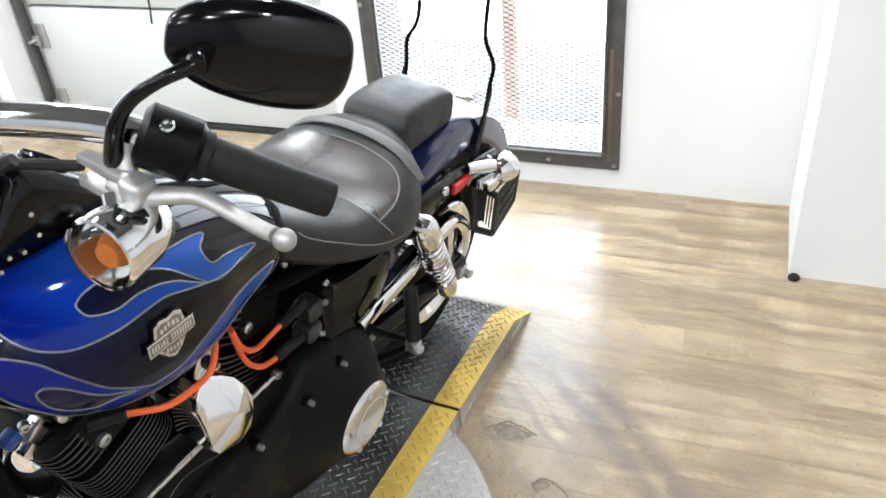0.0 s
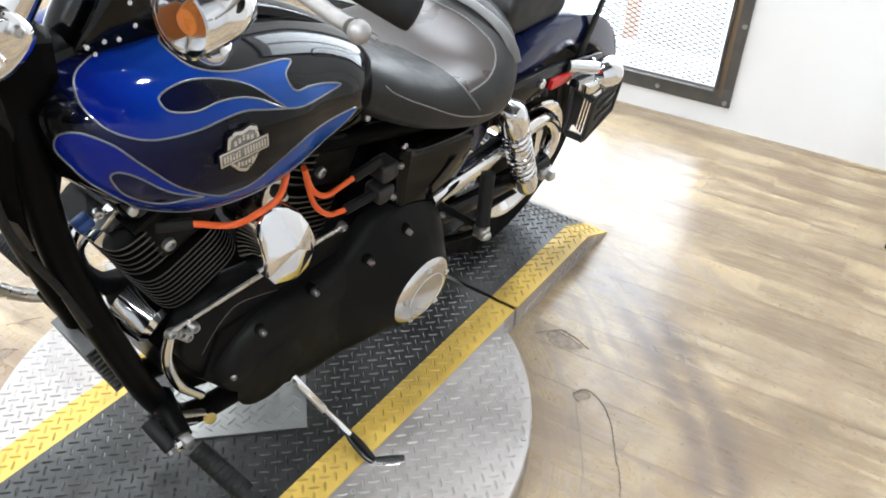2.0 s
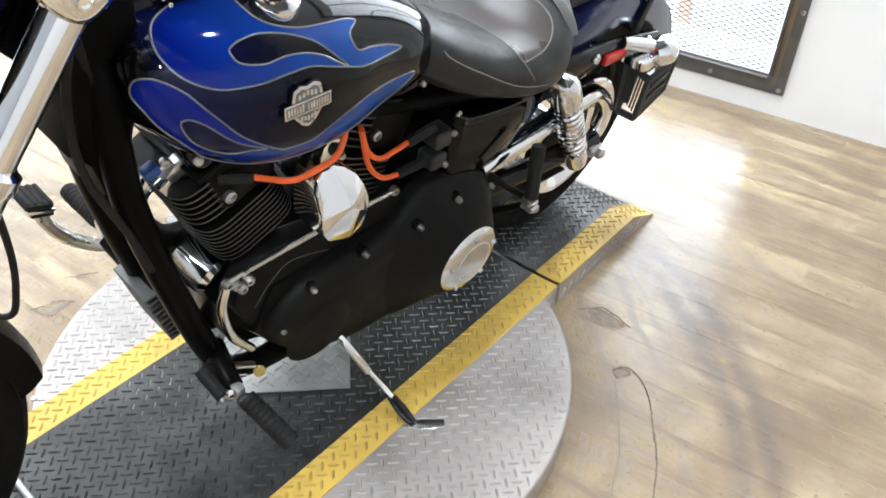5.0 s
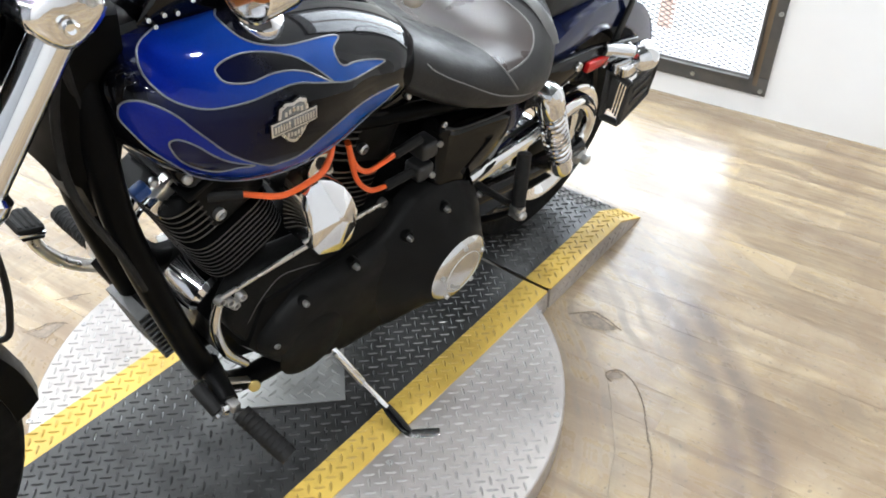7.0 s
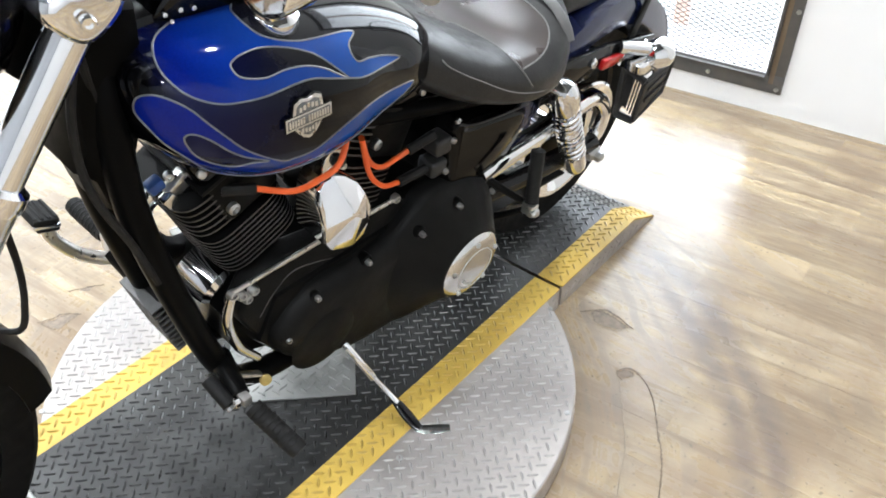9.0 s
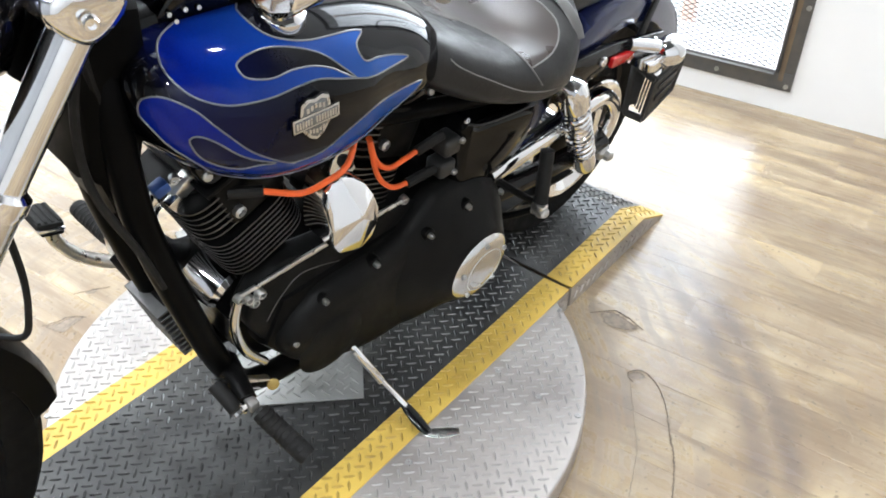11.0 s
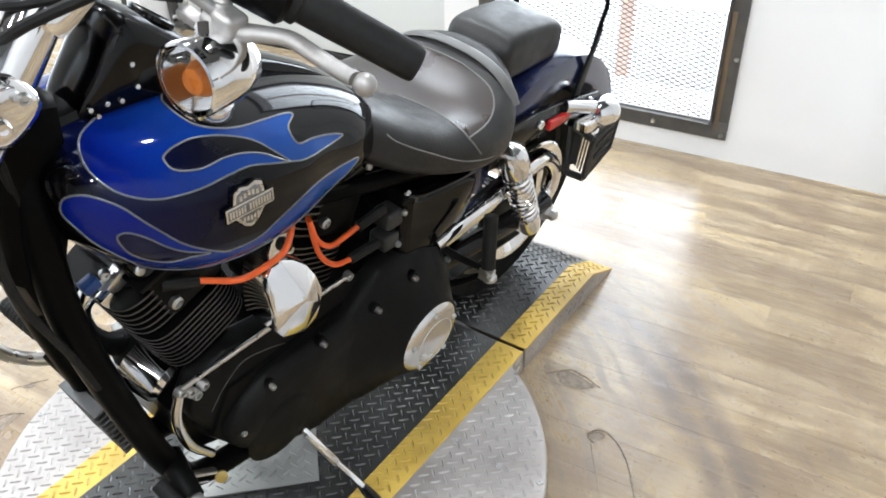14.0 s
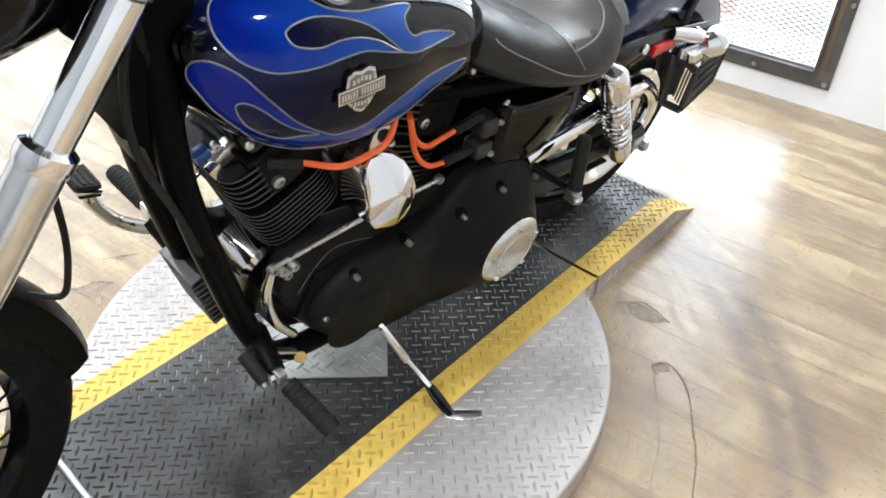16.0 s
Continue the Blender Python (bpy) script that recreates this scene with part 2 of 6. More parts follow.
wall_paint = mat("white_wall_paint", (0.77, 0.765, 0.76), 0.6, second=(0.71, 0.705, 0.7), scale=1.5, bump=0.08, bump_scale=90)
ceiling_paint = mat("dark_grey_ceiling_paint", (0.1, 0.1, 0.1), 0.8, scale=2)
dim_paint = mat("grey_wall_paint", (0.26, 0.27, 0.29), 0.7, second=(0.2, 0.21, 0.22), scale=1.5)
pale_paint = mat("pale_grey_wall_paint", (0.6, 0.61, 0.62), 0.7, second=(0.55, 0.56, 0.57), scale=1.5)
door_paint = mat("pale_grey_door_enamel", (0.62, 0.64, 0.63), 0.4, second=(0.58, 0.6, 0.59), scale=2)
frame_steel = mat("dark_grey_steel_frame", (0.085, 0.085, 0.085), 0.45, metal=0.3, second=(0.12, 0.11, 0.1), scale=15, mix=0.8, bump=0.1)
rust_steel = mat("rust_stained_steel", (0.1, 0.09, 0.08), 0.5, metal=0.3, second=(0.19, 0.135, 0.085), scale=22, mix=1.0, stretch=(1, 1, 0.12))
mesh_steel = mat("dark_expanded_steel", (0.06, 0.06, 0.06), 0.5, metal=0.3, scale=50)
seal_black = mat("black_door_seal", (0.02, 0.02, 0.02), 0.7, scale=20)
pvc_black = mat("black_plastic", (0.015, 0.015, 0.015), 0.35, second=(0.025, 0.025, 0.025), scale=60)
worn_vinyl = mat("worn_vinyl", (0.36, 0.29, 0.2), 0.5, second=(0.22, 0.18, 0.135), scale=14, mix=0.9, bump=0.2, bump_scale=60, grime=(0.16, 0.13, 0.1), grime_scale=9)
lead_grey = mat("grey_underlay", (0.27, 0.215, 0.165), 0.6, second=(0.16, 0.125, 0.095), scale=55, mix=0.9, bump=0.4, bump_scale=90)
scar_dark = mat("torn_vinyl_edge", (0.13, 0.1, 0.075), 0.7, second=(0.26, 0.2, 0.14), scale=90, mix=0.9)

# ---- the room ----
W0 = Vector((1.219, 0.369, 0))          # a point on the window wall's foot
WD = Vector((0.0954, -0.9954, 0))       # along that wall
WO = Vector((0.9954, 0.0954, 0))        # out through it
WALL = Matrix(((WD.x, WO.x, 0, W0.x), (WD.y, WO.y, 0, W0.y), (0, 0, 1, 0), (0, 0, 0, 1)))


def slab(name, s0, s1, o0, o1, z0, z1, material, m=WALL, bevel=0.0, parent=None):
    bm = box(((s0 + s1) / 2, (o0 + o1) / 2, (z0 + z1) / 2), (s1 - s0, o1 - o0, z1 - z0), bevel)
    ob = part(name, bm, material, parent, smooth=0)
    if not parent:
        ob.matrix_basis = m
    return ob


CEIL = 3.2
S_IN0, S_IN1, Z_IN0, Z_IN1 = -0.45, 0.35, 0.14, 2.12     # clear opening of the window
D0, D1, DH = -2.29, -0.62, 2.5                            # door recess
V0, V1, VZ0, VZ1 = -3.2, -2.4, 0.15, 2.0                  # clear opening of the second window

wall_e = thing("wall_east", WALL, "white painted wall with a barred window opening", "wall", kind="structure")
slab("wall_pier", -0.62, S_IN0, 0, 0.22, 0, CEIL, wall_paint, parent=wall_e)
slab("wall_sill", S_IN0, S_IN1, 0, 0.22, 0, Z_IN0, wall_paint, parent=wall_e)
slab("wall_head", S_IN0, S_IN1, 0, 0.22, Z_IN1, CEIL, wall_paint, parent=wall_e)
slab("wall_panel", S_IN1, 2.9, 0, 0.22, 0, CEIL, wall_paint, parent=wall_e)
slab("door_lintel", D0, D1, 0, 0.3, DH, CEIL, wall_paint, parent=wall_e)
slab("door_reveal", -0.66, -0.62, 0.0, 0.3, 0, DH, wall_paint, parent=wall_e)
slab("far_panel_low", -4.2, D0, 0, 0.3, 0, VZ0, wall_paint, parent=wall_e)
slab("far_panel", V1, D0, 0, 0.3, VZ0, CEIL, wall_paint, parent=wall_e)
slab("far_panel_end", -4.2, V0, 0, 0.3, VZ0, CEIL, wall_paint, parent=wall_e)
slab("far_head", V0, V1, 0, 0.3, VZ1, CEIL, wall_paint, parent=wall_e)

tagged(slab("wall_jut", 0.973, 2.9, -0.42, -0.002, 0, CEIL, wall_paint), "white painted projecting wall corner", "wall", kind="structure")
XW, YS, YN = -4.6, -2.4, 3.9
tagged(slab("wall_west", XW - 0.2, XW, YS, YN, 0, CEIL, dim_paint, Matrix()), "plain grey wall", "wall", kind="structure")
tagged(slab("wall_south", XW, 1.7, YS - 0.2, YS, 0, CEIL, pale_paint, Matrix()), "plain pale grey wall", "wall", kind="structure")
wall_n = thing("wall_north", Matrix(), "white wall with a wide open doorway", "wall", kind="structure")
BAY0, BAY1, BAY_H = -1.5, 1.0, 2.6                        # open bay to the shaded yard
slab("wall_panel", XW, BAY0, YN, YN + 0.2, 0, CEIL, wall_paint, parent=wall_n)
slab("wall_panel", BAY1, 1.3, YN, YN + 0.2, 0, CEIL, wall_paint, parent=wall_n)
slab("wall_head", BAY0, BAY1, YN, YN + 0.2, BAY_H, CEIL, wall_paint, parent=wall_n)
tagged(slab("ceiling", XW - 0.2, 1.9, YS - 0.2, YN + 0.2, CEIL, CEIL + 0.1, ceiling_paint, Matrix()), "plain dark grey ceiling", "ceiling", kind="structure")

# ceiling lamps
lamp_glow = bpy.data.materials.new("lamp_glow")
lamp_glow.use_nodes = True
pb = lamp_glow.node_tree.nodes["Principled BSDF"]
pb.inputs["Emission Color"].default_value, pb.inputs["Emission Strength"].default_value = (0.9, 0.95, 1.0, 1), LAMP_GLOW
first_lamp = None
for lx, ly in LAMPS:
    if first_lamp is None:
        first_lamp = thing("ceiling_lamp", pose(lx, ly, CEIL), "round white ceiling downlight, lit", "ceiling lamp", "ceiling lamps")
        part("lamp_ring", lathe([(0.075, 0), (0.1, 0), (0.1, -0.012), (0.09, -0.02), (0.075, -0.02), (0.075, 0)], (0, 0, 0), (0, 0, 1), cap=False), wall_paint, first_lamp)
        part("diffuser", lathe([(0.074, -0.001), (0.074, -0.015), (0, -0.018)], (0, 0, 0), (0, 0, 1)), lamp_glow, first_lamp, "glowing white diffuser")
    else:
        copy_thing(first_lamp, pose(lx, ly, CEIL))
    ld = bpy.data.lights.new("downlight", "AREA")
    ld.shape, ld.size, ld.energy, ld.color = "DISK", 0.12, LAMP_WATT, (0.9, 0.95, 1.0)
    lo = new("downlight", ld)
    lo.matrix_basis = pose(lx, ly, CEIL - 0.03)

# window: steel frame, expanded mesh, bolts
win = thing("window_1", WALL, "dark steel framed window covered with expanded metal mesh", "window", kind="structure")
FW = 0.062
part("window_frame", box(((S_IN0 + S_IN1) / 2 - 0.0, -0.006, Z_IN0 - FW / 2), (S_IN1 - S_IN0 + 2 * FW, 0.012, FW), 0.002), frame_steel, win)
part("window_frame", box((S_IN0 - FW / 2, -0.006, (Z_IN0 + Z_IN1) / 2), (FW, 0.012, Z_IN1 - Z_IN0), 0.002), frame_steel, win)
part("window_frame", box((S_IN1 + FW / 2, -0.006, (Z_IN0 + Z_IN1) / 2), (FW, 0.012, Z_IN1 - Z_IN0), 0.002), frame_steel, win)
part("rust_streak", box((S_IN1 + 0.022, -0.0128, 0.31), (0.016, 0.0012, 0.4), 0.0005), rust_steel, win, "rusty streak low on the frame upright")
part("window_frame", box(((S_IN0 + S_IN1) / 2, -0.006, Z_IN1 + FW / 2), (S_IN1 - S_IN0 + 2 * FW, 0.012, FW), 0.002), frame_steel, win)
part("frame_flange", box((S_IN1 + 0.008, -0.018, (Z_IN0 + Z_IN1) / 2), (0.006, 0.022, Z_IN1 - Z_IN0), 0.001), frame_steel, win)
part("frame_flange", box((S_IN0 - 0.008, -0.018, (Z_IN0 + Z_IN1) / 2), (0.006, 0.022, Z_IN1 - Z_IN0), 0.001), frame_steel, win)
part("frame_flange", box(((S_IN0 + S_IN1) / 2, -0.018, Z_IN0 - 0.008), (S_IN1 - S_IN0, 0.022, 0.006), 0.001), frame_steel, win)
for s, z in [(S_IN1 + 0.045, 0.095), (0.165, 0.1), (-0.1, 0.1), (-0.4, 0.1)] + [(S_IN1 + 0.05, 0.36 + 0.33 * k) for k in range(6)] + [(S_IN0 - 0.05, 0.3 + 0.33 * k) for k in range(6)]:
    bolt("bolt", (s, -0.012, z), (0, -1, 0), 0.008, 0.006, steel, win)


def mesh_panel(name, s0, s1, z0, z1, o, dw, dh, t, material, parent):
    """Expanded metal: zigzag strands that meet in diamonds."""
    verts, faces = [], []
    rows, cols = int((z1 - z0) / (dh / 2)), int((s1 - s0) / (dw / 2))
    for r in range(rows):
        zc = z0 + (r + 0.5) * dh / 2
        for c in range(cols):
            up = 1 if (r + c) % 2 == 0 else -1
            a = (s0 + c * dw / 2, zc - up * dh / 4)
            b = (s0 + (c + 1) * dw / 2, zc + up * dh / 4)
            k = len(verts)
            for s, z in (a, b):
                verts += [(s, o - t, z - t), (s, o + t, z - t * 0.2), (s, o + t, z + t), (s, o - t, z + t * 0.2)]
            for i in range(4):
                faces.append((k + i, k + (i + 1) % 4, k + 4 + (i + 1) % 4, k + 4 + i))
    return raw(name, verts, faces, material, parent)


tagged(mesh_panel("mesh", S_IN0 - 0.006, S_IN1 + 0.006, Z_IN0 - 0.006, Z_IN1, 0.004, 0.034, 0.0165, 0.0013, mesh_steel, win), kind="stuff")

# outside: a bright yard, a pale post with its own mesh fence, seen through the window
glow = bpy.data.materials.new("overcast_yard")
glow.use_nodes = True
gb = glow.node_tree.nodes["Principled BSDF"]
gb.inputs["Base Color"].default_value = (0.8, 0.8, 0.8, 1)
gb.inputs["Emission Color"].default_value, gb.inputs["Emission Strength"].default_value = (0.82, 0.91, 1, 1), YARD
tagged(slab("backdrop", -5.0, 1.4, 1.6, 1.64, -0.4, 3.4, glow), "bright overcast yard behind the window", "backdrop", kind="structure")
shade = bpy.data.materials.new("shaded_yard")
shade.use_nodes = True
sb_ = shade.node_tree.nodes["Principled BSDF"]
sb_.inputs["Emission Color"].default_value, sb_.inputs["Emission Strength"].default_value = (0.72, 0.87, 1, 1), BAY_YARD
tagged(slab("backdrop", BAY0 - 0.3, BAY1 + 0.3, YN + 0.7, YN + 0.74, -0.2, BAY_H + 0.3, shade, Matrix()), "pale shaded yard beyond the open doorway", "backdrop", kind="structure")
post_red = mat("faded_red_steel", (0.85, 0.6, 0.5), 0.6, second=(0.85, 0.55, 0.45), scale=12)
pt = thing("gate_post", WALL @ pose(-0.1, 0.45, 0), "faded red steel gate post outside the window", "post")
part("post", box((0, 0, 1.3), (0.05, 0.05, 2.64), 0.004), post_red, pt)
part("foot_plate", box((0, 0, -0.014), (0.1, 0.1, 0.012), 0.003), post_red, pt)
pale_concrete = mat("pale_concrete", (0.4, 0.4, 0.39), 0.8, second=(0.32, 0.32, 0.31), scale=6, bump=0.2, bump_scale=60)
tagged(slab("yard_ground", -5.0, 1.4, 0.34, 1.6, -0.12, -0.02, pale_concrete), "pale concrete yard outside the windows", "ground", kind="structure")
tagged(slab("yard_ground", BAY0 - 0.3, BAY1 + 0.3, YN + 0.11, YN + 0.7, -0.12, -0.02, pale_concrete, Matrix()), "pale concrete ground beyond the open doorway", "ground", kind="structure")
rail = thing("yard_kerb", WALL @ pose(-0.1, 0.45, -0.02), "pale concrete kerb outside the window", "kerb")
part("kerb", box((0, 0.06, 0.02), (2.6, 0.08, 0.04), 0.01), pale_concrete, rail)

# roller door in its recess
door = thing("door_1", WALL, "pale grey overhead door, closed, with black bottom seal", "garage door", kind="structure")
for k in range(5):
    part("panel", box(((D0 + D1) / 2 + 0.01, 0.2, 0.03 + 0.5 * k + 0.245), (D1 - D0 - 0.1, 0.035, 0.488), 0.006), door_paint, door)
part("bottom_seal", box(((D0 + D1) / 2 + 0.01, 0.197, 0.012), (D1 - D0 - 0.1, 0.045, 0.024), 0.004), seal_black, door)
part("track", box((D0 + 0.03, 0.165, 1.27), (0.026, 0.045, 2.46), 0.004), frame_steel, door)
for z in (0.09, 0.39, 0.86):
    part("hinge", box((D0 + 0.095, 0.178, z), (0.05, 0.008, 0.11), 0.002), steel, door)
    part("roller_bracket", box((D0 + 0.062, 0.17, z - 0.02), (0.04, 0.02, 0.045), 0.004), steel, door)
    part("roller_pin", lathe([(0.008, 0), (0.008, 0.03), (0.006, 0.034), (0, 0.034)], (D0 + 0.06, 0.165, z - 0.02), (-0.3, -1, 0), 12), steel, door)
part("track_foot", box((D0 + 0.05, 0.16, 0.012), (0.07, 0.06, 0.02), 0.003), steel, door)
part("pull_cord", tube([(D0 + 0.72, 0.168, 1.3), (D0 + 0.73, 0.165, 1.0), (D0 + 0.715, 0.162, 0.75), (D0 + 0.74, 0.165, 0.58), (D0 + 0.725, 0.167, 0.47)], 0.004, 8), seal_black, door, "short black pull cord")
slab("backing", D0, D1, 0.23, 0.34, 0, DH, door_paint, parent=wall_e)

win2 = thing("window_2", WALL, "white window with thin black frames beside the overhead door", "window", kind="structure")
white_pvc = mat("white_window_plastic", (0.72, 0.72, 0.72), 0.35, scale=6)
clear_glass = mat("window_glass", (1.0, 1.0, 1.0), 0.0, transmission=1.0, mix=0.0, rough2=0.0)


def ring_of_bars(name, inset, width, o0, o1, material):
    """Four bars round the second window's opening, inset inwards from it."""
    a, b, c, d = V0 + inset, V1 - inset, VZ0 + inset, VZ1 - inset
    for s0, s1, z0, z1 in ((a, b, c, c + width), (a, b, d - width, d), (a, a + width, c + width, d - width), (b - width, b, c + width, d - width)):
        part(name, box(((s0 + s1) / 2, (o0 + o1) / 2, (z0 + z1) / 2), (s1 - s0, o1 - o0, z1 - z0), 0.002), material, win2)


ring_of_bars("window_frame", -0.024, 0.024, -0.014, -0.001, pvc_black)
ring_of_bars("casing", 0.0, 0.032, -0.008, 0.1, white_pvc)
ring_of_bars("sash", 0.033, 0.026, 0.02, 0.07, pvc_black)
pane = slab("pane", V0 + 0.058, V1 - 0.058, 0.042, 0.048, VZ0 + 0.058, VZ1 - 0.058, clear_glass, parent=win2)
pane.visible_shadow = False

# ---- floor ----
wood = bpy.data.materials.new("oak_vinyl_plank")
wood.use_nodes = True
N, K = wood.node_tree.nodes, wood.node_tree.links
bs = N["Principled BSDF"]
tc = N.new("ShaderNodeTexCoord")
oi = N.new("ShaderNodeObjectInfo")
geo = N.new("ShaderNodeNewGeometry")
mp = N.new("ShaderNodeMapping")
mp.vector_type = "POINT"
mp.inputs["Scale"].default_value = (1.1, 9, 1)
K.new(tc.outputs["Object"], mp.inputs[0])
shift = N.new("ShaderNodeVectorMath")
shift.operation = "MULTIPLY_ADD"
K.new(oi.outputs["Random"], shift.inputs[0])
shift.inputs[1].default_value = (37, 61, 13)
K.new(mp.outputs[0], shift.inputs[2])


def noise_node(scale, detail, rough, vec):
    n = N.new("ShaderNodeTexNoise")
    n.inputs["Scale"].default_value, n.inputs["Detail"].default_value, n.inputs["Roughness"].default_value = scale, detail, rough
    K.new(vec, n.inputs["Vector"])
    return n.outputs[0]


def map_node(src, a, z, lo, hi):
    r = N.new("ShaderNodeMapRange")
    for i, v in enumerate((a, z, lo, hi)):
        r.inputs[i + 1].default_value = v
    K.new(src, r.inputs[0])
    return r.outputs[0]


def mix_node(fac, a, c, mode="MIX"):
    x = N.new("ShaderNodeMix")
    x.data_type, x.blend_type = "RGBA", mode
    if isinstance(fac, float):
        x.inputs[0].default_value = fac
    else:
        K.new(fac, x.inputs[0])
    for sock, v in ((x.inputs[6], a), (x.inputs[7], c)):
        if isinstance(v, tuple):
            sock.default_value = (*v, 1)
        else:
            K.new(v, sock)
    return x.outputs[2]


def math_node(op, a, b=0.0):
    x = N.new("ShaderNodeMath")
    x.operation = op
    for sock, v in ((x.inputs[0], a), (x.inputs[1], b)):
        if isinstance(v, (int, float)):
            sock.default_value = v
        else:
            K.new(v, sock)
    return x.outputs[0]


grain = noise_node(2.2, 6, 0.62, shift.outputs[0])
fine = noise_node(11, 4, 0.6, shift.outputs[0])
broad = noise_node(0.9, 3, 0.5, shift.outputs[0])
tone = mix_node(map_node(oi.outputs["Random"], 0, 1, 0, 1), (0.3, 0.225, 0.145), (0.44, 0.35, 0.235))
tone = mix_node(map_node(broad, 0.42, 0.58, 0, 0.85), tone, (0.5, 0.385, 0.225))
col = mix_node(map_node(grain, 0.41, 0.6, 0, 0.85), tone, (0.185, 0.126, 0.077))
col = mix_node(map_node(fine, 0.45, 0.72, 0, 0.5), col, (0.45, 0.375, 0.265))
stain_map = N.new("ShaderNodeMapping")
stain_map.inputs["Rotation"].default_value = (0, 0, math.atan2(WD.y, WD.x) * -1)
stain_map.inputs["Scale"].default_value = (0.9, 3.2, 1)
K.new(geo.outputs["Position"], stain_map.inputs[0])
col = mix_node(map_node(noise_node(1.7, 5, 0.6, stain_map.outputs[0]), 0.46, 0.62, 0, 0.55), col, (0.215, 0.146, 0.09))
# scuffs in rings round the turntable, where wheels swing round
sub = N.new("ShaderNodeVectorMath")
sub.operation = "SUBTRACT"
K.new(geo.outputs["Position"], sub.inputs[0])
sub.inputs[1].default_value = (DISC[0], DISC[1], 0)
ln = N.new("ShaderNodeVectorMath")
ln.operation = "LENGTH"
K.new(sub.outputs[0], ln.inputs[0])
warp = noise_node(1.6, 3, 0.5, geo.outputs["Position"])
ring = math_node("ADD", ln.outputs["Value"], math_node("MULTIPLY", warp, 0.28))
streak = N.new("ShaderNodeTexNoise")
streak.noise_dimensions = "1D"
streak.inputs["Scale"].default_value, streak.inputs["Detail"].default_value = 26, 5
K.new(ring, streak.inputs["W"])
near = map_node(ln.outputs["Value"], 0.6, 1.6, 1.0, 0.0)
patchy = map_node(noise_node(3.1, 5, 0.6, geo.outputs["Position"]), 0.4, 0.62, 0.0, 1.0)
scuff = math_node("MULTIPLY", math_node("MULTIPLY", map_node(streak.outputs[0], 0.47, 0.62, 0, 1), near), patchy)
col = mix_node(math_node("MULTIPLY", scuff, 0.85), col, (0.15, 0.125, 0.1))
# brown dirt round the turntable; its wide reach also paints in foreground shade
col = mix_node(math_node("MULTIPLY", math_node("MULTIPLY", near, 0.45), map_node(noise_node(4.5, 5, 0.65, stain_map.outputs[0]), 0.35, 0.65, 0.25, 1.0)), col, (0.235, 0.158, 0.088))
arc = N.new("ShaderNodeVectorMath")
arc.operation = "DISTANCE"
flatp = N.new("ShaderNodeVectorMath")
flatp.operation = "MULTIPLY"
K.new(geo.outputs["Position"], flatp.inputs[0])
flatp.inputs[1].default_value = (1, 1, 0)
K.new(flatp.outputs[0], arc.inputs[0])
arc.inputs[1].default_value = (-0.683, 0.375, 0)
wobble = math_node("ADD", arc.outputs["Value"], math_node("MULTIPLY", noise_node(5, 3, 0.6, geo.outputs["Position"]), 0.03))
off_arc = math_node("MINIMUM", math_node("ABSOLUTE", math_node("SUBTRACT", wobble, 1.066)), math_node("ABSOLUTE", math_node("SUBTRACT", wobble, 1.128)))
sepp = N.new("ShaderNodeSeparateXYZ")
K.new(geo.outputs["Position"], sepp.inputs[0])
reach = math_node("MULTIPLY", map_node(sepp.outputs[0], -0.8, -0.3, 0, 1), map_node(sepp.outputs[1], 0.05, -0.1, 0, 1))
track = math_node("MULTIPLY", map_node(off_arc, 0.008, 0.042, 1, 0), reach)
track = math_node("MULTIPLY", track, map_node(noise_node(9, 5, 0.65, geo.outputs["Position"]), 0.3, 0.6, 0.3, 0.85))
col = mix_node(track, col, (0.145, 0.108, 0.088))
# chips and specks of dirt
col = mix_node(map_node(noise_node(70, 2, 0.5, geo.outputs["Position"]), 0.655, 0.7, 0, 0.55), col, (0.08, 0.06, 0.045))
K.new(col, bs.inputs["Base Color"])
K.new(math_node("ADD", map_node(grain, 0.3, 0.7, 0.2, 0.36), math_node("MULTIPLY", scuff, 0.15)), bs.inputs["Roughness"])
bs.inputs["Specular IOR Level"].default_value = 0.72
bp = N.new("ShaderNodeBump")
bp.inputs["Strength"].default_value, bp.inputs["Distance"].default_value = 0.12, 0.0015
K.new(fine, bp.inputs["Height"])
K.new(bp.outputs[0], bs.inputs["Normal"])

floor = thing("floor", None, "worn oak-look vinyl plank floor", "floor", kind="structure")
under = raw("subfloor", [(XW, YS, -0.012), (1.42, YS, -0.012), (1.42, YN, -0.012), (XW, YN, -0.012), (XW, YS, -0.2), (1.42, YS, -0.2), (1.42, YN, -0.2), (XW, YN, -0.2)],
            [(0, 1, 2, 3), (7, 6, 5, 4), (0, 4, 5, 1), (1, 5, 6, 2), (2, 6, 7, 3), (3, 7, 4, 0)], scar_dark, floor)
PW, PL = 0.104, 0.92
plank_bm = box((0, 0, -0.006), (PL - 0.00012, PW - 0.00012, 0.012), 0.0001, segments=1)
plank_mesh = bpy.data.meshes.new("plank")
plank_bm.to_mesh(plank_mesh)
plank_bm.free()
plank_mesh.materials.append(wood)
rng = random.Random(4)
rest_v, rest_f = [], []
turn_floor = math.atan2(WD.y, WD.x)
count = 0
